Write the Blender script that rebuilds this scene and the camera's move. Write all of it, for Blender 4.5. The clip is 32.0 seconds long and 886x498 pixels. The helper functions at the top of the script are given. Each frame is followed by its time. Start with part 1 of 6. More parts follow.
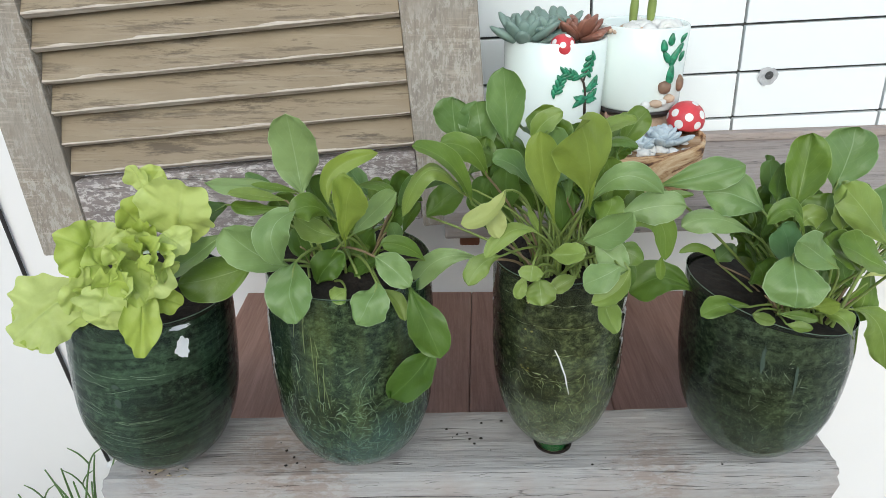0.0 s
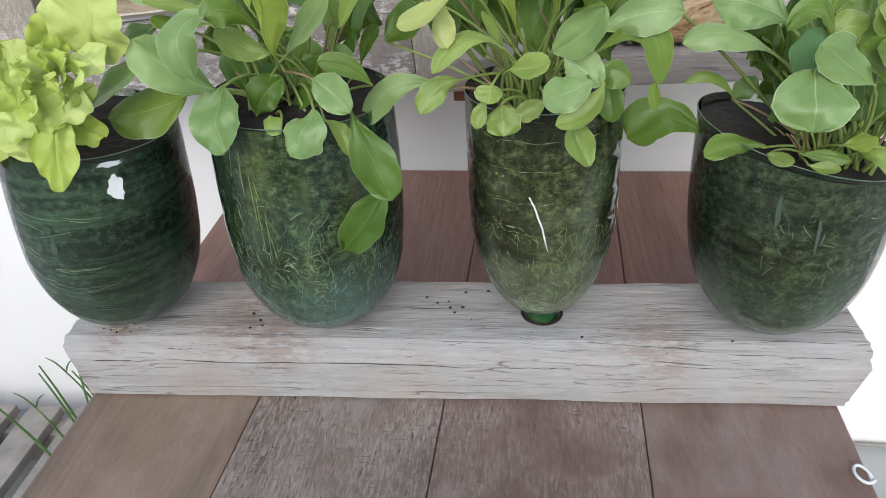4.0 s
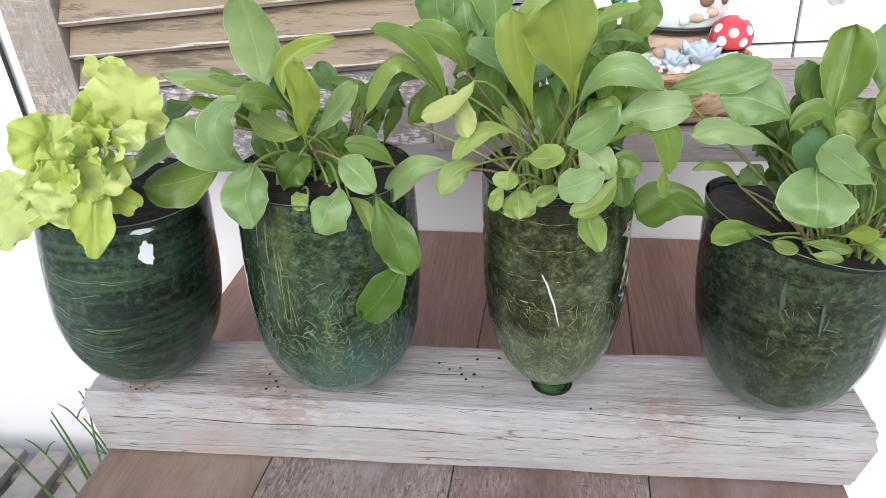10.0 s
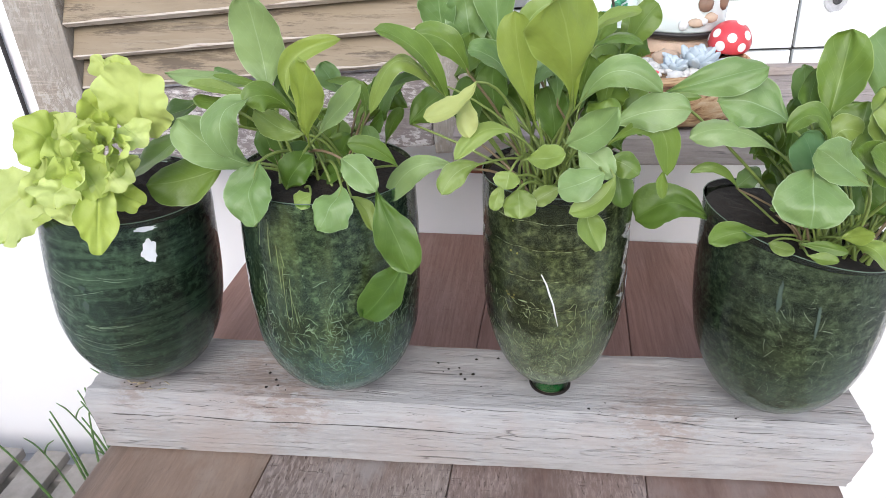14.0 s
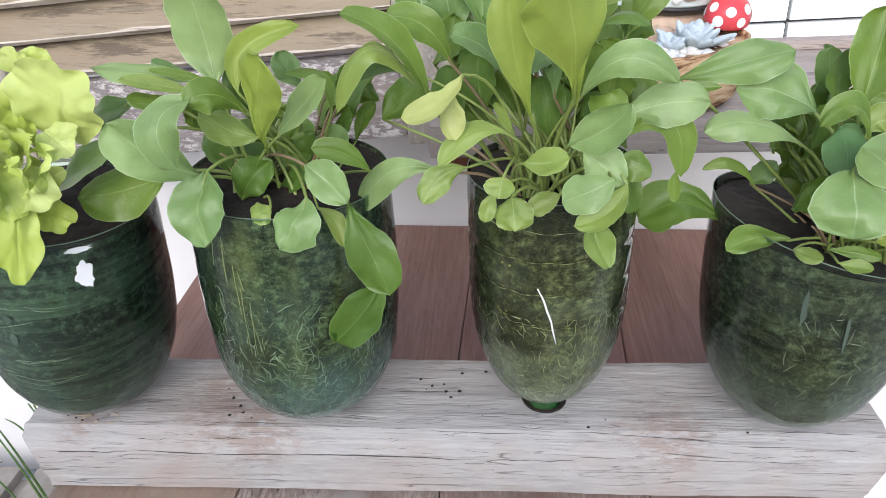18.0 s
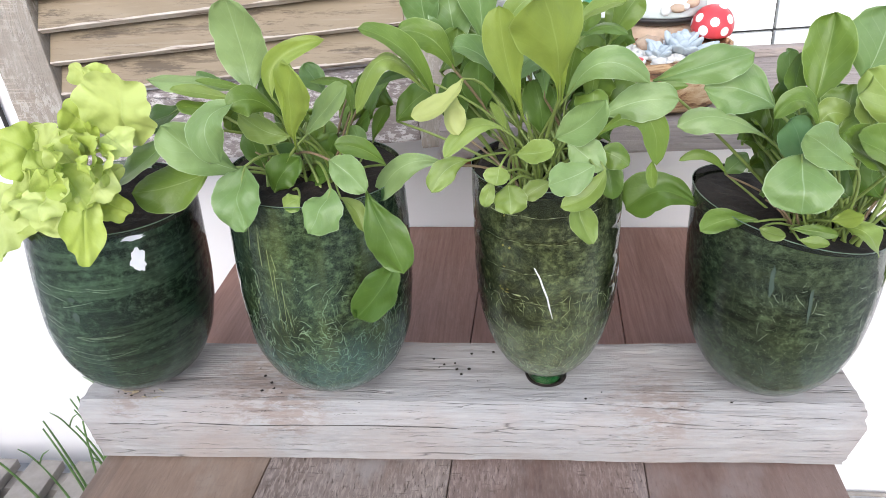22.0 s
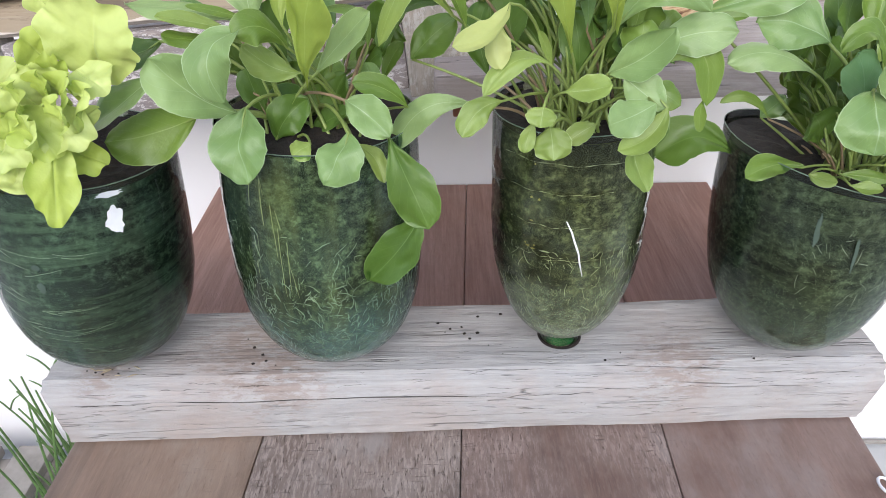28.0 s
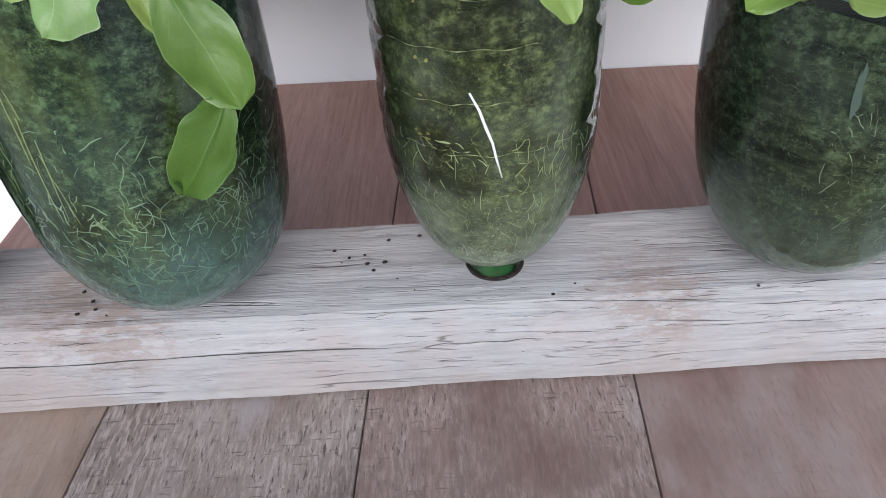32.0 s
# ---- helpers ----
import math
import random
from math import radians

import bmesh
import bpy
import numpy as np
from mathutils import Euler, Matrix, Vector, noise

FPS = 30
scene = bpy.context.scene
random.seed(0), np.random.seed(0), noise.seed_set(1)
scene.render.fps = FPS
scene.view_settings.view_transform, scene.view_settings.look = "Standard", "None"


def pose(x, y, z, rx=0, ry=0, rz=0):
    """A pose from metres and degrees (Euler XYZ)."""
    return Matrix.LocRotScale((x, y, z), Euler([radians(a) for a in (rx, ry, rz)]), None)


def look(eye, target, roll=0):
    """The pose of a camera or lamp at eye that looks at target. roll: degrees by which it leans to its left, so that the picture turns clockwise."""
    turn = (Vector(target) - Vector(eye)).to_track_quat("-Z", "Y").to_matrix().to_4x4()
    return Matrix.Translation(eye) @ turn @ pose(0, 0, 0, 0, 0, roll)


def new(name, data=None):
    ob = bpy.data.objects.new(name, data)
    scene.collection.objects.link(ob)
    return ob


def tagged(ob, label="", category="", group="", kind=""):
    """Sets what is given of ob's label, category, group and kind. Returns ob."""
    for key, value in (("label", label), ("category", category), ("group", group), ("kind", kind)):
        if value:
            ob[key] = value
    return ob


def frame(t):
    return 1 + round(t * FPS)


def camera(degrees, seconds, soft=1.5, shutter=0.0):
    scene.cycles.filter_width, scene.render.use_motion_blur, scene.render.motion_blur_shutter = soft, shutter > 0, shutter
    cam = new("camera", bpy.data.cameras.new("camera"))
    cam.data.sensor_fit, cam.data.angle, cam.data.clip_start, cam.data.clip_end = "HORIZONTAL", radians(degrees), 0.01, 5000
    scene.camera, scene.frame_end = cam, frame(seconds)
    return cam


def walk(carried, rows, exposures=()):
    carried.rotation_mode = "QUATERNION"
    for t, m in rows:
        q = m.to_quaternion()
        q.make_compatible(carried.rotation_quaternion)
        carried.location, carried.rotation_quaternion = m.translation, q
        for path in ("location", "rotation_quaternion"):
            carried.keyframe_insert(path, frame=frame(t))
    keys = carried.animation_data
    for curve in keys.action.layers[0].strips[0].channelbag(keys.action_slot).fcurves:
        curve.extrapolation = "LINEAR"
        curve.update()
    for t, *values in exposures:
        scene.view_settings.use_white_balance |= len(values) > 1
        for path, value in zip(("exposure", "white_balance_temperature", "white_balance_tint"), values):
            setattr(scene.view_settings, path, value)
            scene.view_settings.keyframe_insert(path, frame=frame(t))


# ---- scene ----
cam = camera(64.8, 32.0, soft=0.5)
PATH = [
    (0, (-0.018, -0.436, 0.938), (-0.027, 1.354, 0.044), -0.4),
    (0.5, (-0.017, -0.435, 0.934), (-0.013, 1.349, 0.029), -0.3),
    (1, (-0.012, -0.43, 0.933), (0.004, 1.335, -0.008), -0.5),
    (1.5, (0.007, -0.442, 0.925), (0.003, 1.314, -0.033), -1.6),
    (2, (0.023, -0.447, 0.924), (-0.039, 1.302, -0.044), -2.6),
    (2.5, (0.048, -0.458, 0.91), (-0.085, 1.298, -0.038), -2.4),
    (3, (0.07, -0.451, 0.891), (-0.089, 1.286, -0.089), -2.0),
    (3.5, (0.055, -0.431, 0.872), (-0.159, 1.251, -0.189), -2.6),
    (5.5, (0.051, -0.334, 0.844), (-0.091, 1.322, -0.269), -3.9),
    (6, (0.058, -0.368, 0.865), (-0.132, 1.337, -0.163), -4.4),
    (6.5, (0.06, -0.387, 0.882), (-0.17, 1.346, -0.089), -4.2),
    (7, (0.062, -0.4, 0.884), (-0.189, 1.334, -0.08), -4.0),
    (7.5, (0.062, -0.408, 0.885), (-0.18, 1.33, -0.074), -3.3),
    (8, (0.054, -0.413, 0.887), (-0.196, 1.329, -0.063), -2.8),
    (8.5, (0.055, -0.412, 0.884), (-0.178, 1.33, -0.07), -2.5),
    (9, (0.05, -0.412, 0.888), (-0.201, 1.328, -0.065), -1.7),
    (9.5, (0.044, -0.409, 0.884), (-0.203, 1.318, -0.094), -1.3),
    (10, (0.049, -0.407, 0.883), (-0.18, 1.322, -0.095), -1.6),
    (10.5, (0.054, -0.408, 0.881), (-0.172, 1.323, -0.095), -2.1),
    (11, (0.058, -0.412, 0.884), (-0.172, 1.327, -0.077), -2.3),
    (11.5, (0.057, -0.416, 0.885), (-0.176, 1.323, -0.075), -2.0),
    (12, (0.057, -0.417, 0.884), (-0.186, 1.324, -0.07), -1.9),
    (12.5, (0.059, -0.415, 0.884), (-0.185, 1.323, -0.076), -2.1),
    (13, (0.056, -0.413, 0.885), (-0.175, 1.325, -0.077), -1.5),
    (13.5, (0.053, -0.414, 0.883), (-0.17, 1.328, -0.075), -1.3),
    (14, (0.048, -0.413, 0.882), (-0.176, 1.324, -0.084), -1.1),
    (14.5, (0.056, -0.409, 0.88), (-0.142, 1.321, -0.105), -1.7),
    (16.5, (0.042, -0.374, 0.882), (-0.097, 1.341, -0.137), -1.7),
    (17, (0.038, -0.365, 0.879), (-0.095, 1.345, -0.151), -1.3),
    (17.5, (0.04, -0.356, 0.877), (-0.072, 1.358, -0.147), -1.3),
    (18, (0.033, -0.352, 0.875), (-0.1, 1.356, -0.158), -1.3),
    (18.5, (0.031, -0.354, 0.871), (-0.091, 1.351, -0.167), -1.0),
    (19, (0.024, -0.355, 0.87), (-0.121, 1.354, -0.158), -1.3),
    (19.5, (0.028, -0.35, 0.871), (-0.08, 1.362, -0.157), -1.6),
    (20, (0.026, -0.369, 0.878), (-0.074, 1.352, -0.135), -1.6),
    (20.5, (0.032, -0.393, 0.886), (-0.081, 1.337, -0.11), -1.6),
    (21, (0.042, -0.412, 0.892), (-0.108, 1.329, -0.081), -2.4),
    (21.5, (0.048, -0.414, 0.891), (-0.109, 1.326, -0.083), -2.6),
    (22, (0.045, -0.409, 0.886), (-0.144, 1.316, -0.108), -2.8),
    (22.5, (0.05, -0.407, 0.88), (-0.145, 1.305, -0.135), -3.1),
    (23, (0.05, -0.411, 0.88), (-0.124, 1.316, -0.114), -1.9),
    (23.5, (0.059, -0.415, 0.884), (-0.182, 1.314, -0.092), -3.4),
    (24, (0.047, -0.409, 0.882), (-0.162, 1.32, -0.101), -2.1),
    (24.5, (0.032, -0.394, 0.878), (-0.092, 1.324, -0.138), -2.7),
    (25, (0.007, -0.382, 0.878), (-0.051, 1.336, -0.145), -2.5),
    (25.5, (-0.002, -0.383, 0.873), (-0.042, 1.334, -0.153), -2.3),
    (27.5, (-0.015, -0.376, 0.864), (-0.028, 1.306, -0.218), -0.4),
    (28, (-0.015, -0.376, 0.859), (-0.011, 1.304, -0.226), -0.5),
    (28.5, (-0.022, -0.381, 0.851), (0.009, 1.305, -0.224), -0.3),
    (29, (-0.013, -0.365, 0.849), (0.027, 1.315, -0.235), -0.4),
    (29.5, (-0.005, -0.358, 0.853), (0.054, 1.342, -0.198), 0.9),
    (30, (-0.001, -0.35, 0.839), (0.037, 1.329, -0.248), 1.2),
    (30.5, (0.02, -0.334, 0.83), (0.062, 1.328, -0.282), -0.6),
    (31, (0.035, -0.303, 0.798), (0.037, 1.288, -0.414), -1.6),
    (31.5, (0.042, -0.279, 0.782), (0.026, 1.282, -0.467), -2.1),
    (32, (0.054, -0.263, 0.77), (0.015, 1.282, -0.499), -3.4),
]
walk(cam, [(t, look(eye, target, roll)) for t, eye, target, roll in PATH], [(0.0, 0.25, 6400, 2), (3.5, 0.43, 6400, 5), (6.0, 0.84, 6400, 10), (8.5, 0.76, 6400, 10), (13.0, 0.74, 6350, 11), (19.0, 0.79, 6350, 11), (22.5, 0.87, 6350, 11), (25.0, 0.72, 6300, 11), (28.0, 0.85, 6300, 11), (30.0, 0.88, 6250, 11), (31.0, 1.0, 6200, 11), (32.0, 0.80, 6100, 11)])

# ---- light ----
world = bpy.data.worlds.new("sky")
scene.world = world
world.use_nodes = True
wn, wl = world.node_tree.nodes, world.node_tree.links
sky = wn.new("ShaderNodeTexSky")
sky.sky_type, sky.sun_disc = "NISHITA", False
SUN_EL, SUN_ROT = radians(27), radians(186)
sky.sun_elevation, sky.sun_rotation = SUN_EL, SUN_ROT
wl.new(sky.outputs[0], wn["Background"].inputs[0])
wn["Background"].inputs[1].default_value = 0.15
sun = new("sun", bpy.data.lights.new("sun", "SUN"))
sun.data.energy, sun.data.angle, sun.data.color = 2.3, radians(58), (1.0, 0.975, 0.945)
sun.matrix_world = look((math.sin(SUN_ROT) * math.cos(SUN_EL), math.cos(SUN_ROT) * math.cos(SUN_EL), math.sin(SUN_EL)), (0, 0, 0))


# ---- materials ----
class Mat:
    """A node material with a Principled shader and a few shorthands."""

    def __init__(self, name, rough=0.6, metal=0.0, color=(0.5, 0.5, 0.5)):
        self.m = bpy.data.materials.new(name)
        self.m.use_nodes = True
        self.n, self.l = self.m.node_tree.nodes, self.m.node_tree.links
        self.b = self.n["Principled BSDF"]
        self.b.inputs["Roughness"].default_value = rough
        self.b.inputs["Metallic"].default_value = metal
        self.b.inputs["Base Color"].default_value = (*color, 1)
        self.tc = self.n.new("ShaderNodeTexCoord")

    def put(self, node, key, value):
        if hasattr(value, "links"):
            self.l.new(value, node.inputs[key])
        else:
            node.inputs[key].default_value = value

    def coord(self, scale=(1, 1, 1), kind="Object", rot=(0, 0, 0)):
        mp = self.n.new("ShaderNodeMapping")
        mp.inputs["Scale"].default_value = scale
        mp.inputs["Rotation"].default_value = rot
        self.l.new(self.tc.outputs[kind], mp.inputs["Vector"])
        return mp.outputs[0]

    def noise(self, scale, vec=None, detail=6, rough=0.6, dist=0.0):
        t = self.n.new("ShaderNodeTexNoise")
        t.inputs["Scale"].default_value, t.inputs["Detail"].default_value = scale, detail
        t.inputs["Roughness"].default_value, t.inputs["Distortion"].default_value = rough, dist
        if vec is not None:
            self.l.new(vec, t.inputs["Vector"])
        return t.outputs["Fac"]

    def voronoi(self, scale, vec=None, feature="F1", out="Distance"):
        t = self.n.new("ShaderNodeTexVoronoi")
        t.feature = feature
        t.inputs["Scale"].default_value = scale
        if vec is not None:
            self.l.new(vec, t.inputs["Vector"])
        return t.outputs[out]

    def ramp(self, fac, *stops):
        r = self.n.new("ShaderNodeValToRGB")
        e = r.color_ramp.elements
        while len(e) < len(stops):
            e.new(0.5)
        for el, (p, c) in zip(e, stops):
            el.position = p
            el.color = (*c, 1) if hasattr(c, "__len__") else (c, c, c, 1)
        self.l.new(fac, r.inputs[0])
        return r.outputs[0]

    def mix(self, fac, a, b, kind="MIX"):
        x = self.n.new("ShaderNodeMix")
        x.data_type, x.blend_type = "RGBA", kind
        for i, v in ((0, fac), (6, a), (7, b)):
            if hasattr(v, "links"):
                self.l.new(v, x.inputs[i])
            elif i == 0:
                x.inputs[i].default_value = v
            else:
                x.inputs[i].default_value = (*v, 1)
        return x.outputs[2]

    def math(self, op, a, b=0.0):
        x = self.n.new("ShaderNodeMath")
        x.operation = op
        for i, v in enumerate((a, b)):
            if hasattr(v, "links"):
                self.l.new(v, x.inputs[i])
            else:
                x.inputs[i].default_value = v
        return x.outputs[0]

    def rand(self):
        return self.n.new("ShaderNodeObjectInfo").outputs["Random"]

    def color(self, c):
        self.l.new(c, self.b.inputs["Base Color"])
        return self

    def bump(self, height, dist=0.001, strength=1.0):
        x = self.n.new("ShaderNodeBump")
        x.inputs["Distance"].default_value, x.inputs["Strength"].default_value = dist, strength
        self.l.new(height, x.inputs["Height"])
        self.l.new(x.outputs[0], self.b.inputs["Normal"])
        return self

    def rough(self, r):
        self.l.new(r, self.b.inputs["Roughness"])
        return self


def grey_timber(name, axis, light, dark, crack=0.35, warm=None, flake=None, worn=(), lines=1.0):
    """Weathered timber whose grain runs along an axis (0 x, 1 y, 2 z)."""
    m = Mat(name, 0.85)

    def stretched(across, along):
        v = [across] * 3
        v[axis] = along
        return m.coord(v)

    g = m.noise(1, stretched(520, 14), 6, 0.7, 0.2)
    k = m.noise(1, stretched(70, 3), 6, 0.65, 0.8)
    c = m.mix(m.ramp(g, (0.25, 0.15), (0.72, 1)), dark, light)
    c = m.mix(m.ramp(m.noise(1, stretched(120, 34), 7, 0.72, 0.4), (0.38, 0.4), (0.56, 0)), c, tuple(v * 0.85 for v in dark))
    c = m.mix(m.ramp(m.noise(1, stretched(90, 24), 7, 0.7, 0.4), (0.52, 0), (0.70, 0.35)), c, tuple(min(1, v * 1.15) for v in light))
    c = m.mix(m.ramp(k, (0.35, 0.0), (0.7, 0.5)), c, tuple(min(1, v * 1.15) for v in light))
    if warm:
        c = m.mix(m.ramp(m.noise(8, m.coord(), 5, 0.65), (0.46, 0), (0.72, 0.75)), c, warm)
    stain = m.ramp(m.noise(26, stretched(2.0, 0.7), 6, 0.7), (0.60, 0), (0.75, 0.4))
    c = m.mix(stain, c, tuple(v * 0.5 for v in dark))
    for x, y, size in worn:
        d = m.n.new("ShaderNodeVectorMath")
        d.operation = "DISTANCE"
        m.l.new(m.coord(), d.inputs[0])
        d.inputs[1].default_value = (x, y, 0.51)
        near = m.ramp(m.math("DIVIDE", d.outputs["Value"], size), (0.25, 1), (1.0, 0))
        f = m.ramp(m.math("ADD", m.noise(1, stretched(210, 80), 7, 0.75, 0.3), m.math("MULTIPLY", near, 0.16)), (0.58, 0), (0.68, 0.6))
        c = m.mix(m.math("MULTIPLY", f, near), c, (0.24, 0.175, 0.145))
    if flake:
        f = m.ramp(m.noise(1, stretched(200, 80), 8, 0.8, 0.3), (0.50, 0), (0.55, 0.9))
        f = m.math("MULTIPLY", f, m.ramp(m.noise(14, m.coord(), 4), (0.38, 0.1), (0.52, 1)))
        c = m.mix(f, c, flake)
    ridge = m.math("ABSOLUTE", m.math("SUBTRACT", m.noise(1, stretched(150, 2.4), 2, 0.4, 0.0), 0.5))
    fine = m.ramp(ridge, (0.0, 0.75), (0.0055, 0))
    where = m.ramp(m.noise(1, stretched(75, 20), 3, 0.6), (0.52, 0.0), (0.58, 1))
    ridge2 = m.math("ABSOLUTE", m.math("SUBTRACT", m.noise(1, stretched(46, 1.6), 3, 0.5, 0.1), 0.47))
    long = m.math("MULTIPLY", m.ramp(ridge2, (0.0, 1), (0.0045, 0)), m.ramp(m.noise(1, stretched(9, 7), 2), (0.46, 0), (0.52, 1)))
    pits = m.ramp(m.noise(1, stretched(700, 60), 2, 0.5), (crack - 0.06, 0.7), (crack - 0.03, 0))
    cracks = m.math("MAXIMUM", m.math("MAXIMUM", m.math("MULTIPLY", fine, where), long), m.math("MULTIPLY", pits, where))
    c = m.mix(m.math("MULTIPLY", cracks, 0.85 * lines), c, (0.06, 0.052, 0.047))
    if lines < 0.5:
        hatch = m.ramp(m.noise(1, m.coord((26, 26, 420)), 4, 0.7), (0.52, 0), (0.60, 0.55))
        c = m.mix(m.math("MULTIPLY", hatch, m.ramp(m.noise(16, m.coord(), 4), (0.42, 0), (0.6, 1))), c, tuple(min(1, v * 1.5) for v in light))
    m.color(c)
    m.bump(m.math("SUBTRACT", g, m.math("MULTIPLY", cracks, 2.5 * lines)), 0.0012, 0.7)
    return m.m


BEAM = grey_timber("weathered_beam", 0, (0.390, 0.376, 0.370), (0.285, 0.270, 0.264), 0.37, (0.34, 0.265, 0.23), None, ((-0.165, 0.03, 0.07), (-0.13, 0.0, 0.06), (0.16, 0.01, 0.06), (-0.265, 0.0, 0.03)), 0.7)
SHELF = grey_timber("weathered_shelf", 0, (0.40, 0.345, 0.32), (0.22, 0.18, 0.165), 0.37, (0.36, 0.28, 0.245))
STILE = grey_timber("weathered_stile", 2, (0.34, 0.295, 0.25), (0.18, 0.155, 0.135), 0.3, (0.26, 0.20, 0.15), (0.42, 0.38, 0.34), (), 0.2)
RAIL = grey_timber("flaking_rail", 0, (0.27, 0.23, 0.22), (0.13, 0.11, 0.11), 0.3, (0.30, 0.23, 0.19), (0.60, 0.55, 0.53), (), 0.6)


def plank_mat(name, base, scuffed, streak=None, chips=1.0):
    """Worn plank: grain along y, scuffed patches, pale specks and short dark chips along the grain."""
    m = Mat(name, 0.55)
    g = m.noise(1, m.coord((300, 12, 300)), 7, 0.7, 0.4)
    k = m.noise(1, m.coord((40, 4, 40)), 6, 0.65, 0.6)
    c = m.mix(m.ramp(g, (0.3, 0), (0.72, 0.8)), tuple(v * 0.72 for v in base), tuple(v * 1.35 for v in base))
    c = m.mix(m.ramp(k, (0.42, 0), (0.7, 0.65)), c, tuple(v * 0.45 for v in base))
    patch = m.noise(9, m.coord((1, 0.7, 1)), 5, 0.62)
    c = m.mix(m.ramp(patch, (0.36, 0.1), (0.60, 0.85)), c, scuffed)
    c = m.mix(m.ramp(m.noise(16, m.coord((1, 0.6, 1)), 5, 0.65), (0.52, 0), (0.64, 0.75)), c, (scuffed[0] * 1.1, scuffed[1] * 1.2, scuffed[2] * 1.27))
    c = m.mix(m.ramp(m.noise(12, m.coord((1.2, 0.5, 1), rot=(0, 0, 0.2)), 4, 0.6), (0.55, 0), (0.68, 0.6)), c, tuple(v * 0.62 for v in base))
    speck = m.ramp(m.noise(1, m.coord((420, 75, 420)), 6, 0.75), (0.48, 0), (0.58, 0.65 * chips))
    speck = m.math("MULTIPLY", speck, m.ramp(patch, (0.40, 0.2), (0.54, 1)))
    c = m.mix(speck, c, tuple(min(1, v * 1.45) for v in scuffed))
    dents = m.ramp(m.noise(1, m.coord((520, 85, 520)), 4, 0.7), (0.37, 0.9 * chips), (0.42, 0))
    across = m.ramp(m.noise(1, m.coord((70, 620, 70)), 4, 0.65), (0.33, 0.7 * chips), (0.38, 0))
    dents = m.math("MULTIPLY", m.math("MAXIMUM", dents, across), m.ramp(patch, (0.40, 0.1), (0.54, 1)))
    c = m.mix(dents, c, tuple(v * 0.5 for v in base))
    if streak:
        c = m.mix(m.ramp(m.noise(1, m.coord((11, 0.8, 11)), 5, 0.6), (0.53, 0), (0.62, 0.7)), c, streak)
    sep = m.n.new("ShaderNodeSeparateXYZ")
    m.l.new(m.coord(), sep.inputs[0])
    # Redder tone towards the back; its extra brightness stands in for light there.
    rear_tone = m.mix(m.ramp(g, (0.3, 0), (0.72, 0.9)), (0.30, 0.145, 0.105), (0.56, 0.315, 0.25))
    rear_tone = m.mix(m.ramp(k, (0.42, 0), (0.7, 0.5)), rear_tone, (0.25, 0.125, 0.092))
    c = m.mix(m.ramp(sep.outputs[1], (0.09, 0), (0.12, 0.75)), c, rear_tone)
    m.color(c)
    m.rough(m.ramp(k, (0.3, 0.45), (0.7, 0.7)))
    m.bump(m.math("SUBTRACT", g, m.math("MULTIPLY", dents, 1.6)), 0.0009, 0.6)
    return m.m


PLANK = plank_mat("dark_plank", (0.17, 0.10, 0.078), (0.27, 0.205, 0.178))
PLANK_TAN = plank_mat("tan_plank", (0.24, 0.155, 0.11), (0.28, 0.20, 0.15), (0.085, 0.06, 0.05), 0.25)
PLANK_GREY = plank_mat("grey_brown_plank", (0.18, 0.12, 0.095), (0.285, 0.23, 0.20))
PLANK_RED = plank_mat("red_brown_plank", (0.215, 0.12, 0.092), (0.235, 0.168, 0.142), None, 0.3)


def slat_mat():
    m = Mat("worn_slat_paint", 0.7)
    wear = m.noise(1, m.coord((9, 60, 110)), 9, 0.78, 0.1)
    c = m.mix(m.ramp(m.noise(12, m.coord((1, 3, 4)), 5), (0.3, 0), (0.7, 1)), (0.25, 0.19, 0.125), (0.305, 0.24, 0.165))
    c = m.mix(m.ramp(wear, (0.52, 0), (0.60, 0.8)), c, (0.125, 0.092, 0.062))
    c = m.mix(m.ramp(m.noise(1, m.coord((6, 30, 46)), 8, 0.78, 0.1), (0.55, 0), (0.60, 0.85)), c, (0.105, 0.078, 0.054))
    c = m.mix(m.ramp(m.noise(1, m.coord((9, 200, 260)), 4), (0.55, 0), (0.8, 0.4)), c, (0.42, 0.37, 0.3))
    m.color(c)
    m.bump(wear, 0.0008, 0.4)
    return m.m


SLAT = slat_mat()
m = Mat("bare_slat_edge", 0.85)
g = m.noise(1, m.coord((12, 240, 240)), 6, 0.7)
m.color(m.ramp(g, (0.34, (0.20, 0.14, 0.10)), (0.46, (0.46, 0.39, 0.33)), (0.70, (0.62, 0.55, 0.48)))).bump(g, 0.001, 0.6)
EDGE = m.m

m = Mat("white_tile", 0.22)
m.color(m.mix(m.ramp(m.noise(6, m.coord(), 4), (0.3, 0), (0.8, 0.5)), (0.80, 0.82, 0.83), (0.72, 0.75, 0.77)))
TILE = m.m
m = Mat("dark_grout", 0.9)
m.color(m.ramp(m.noise(180, m.coord(), 4), (0.3, (0.03, 0.03, 0.032)), (0.8, (0.10, 0.10, 0.10))))
GROUT = m.m
m = Mat("white_wall_paint", 0.75)
n = m.noise(4, m.coord(), 6)
m.color(m.mix(m.ramp(n, (0.35, 0), (0.8, 0.6)), (0.80, 0.775, 0.775), (0.76, 0.735, 0.735))).bump(m.noise(90, m.coord(), 4), 0.0005, 0.3)
WALL = m.m
m = Mat("glazed_white_pot", 0.18)
m.color(m.mix(m.ramp(m.noise(25, m.coord(), 3), (0.4, 0), (0.7, 0.35)), (0.76, 0.82, 0.80), (0.70, 0.78, 0.76)))
POT = m.m
m = Mat("potting_soil", 0.95)
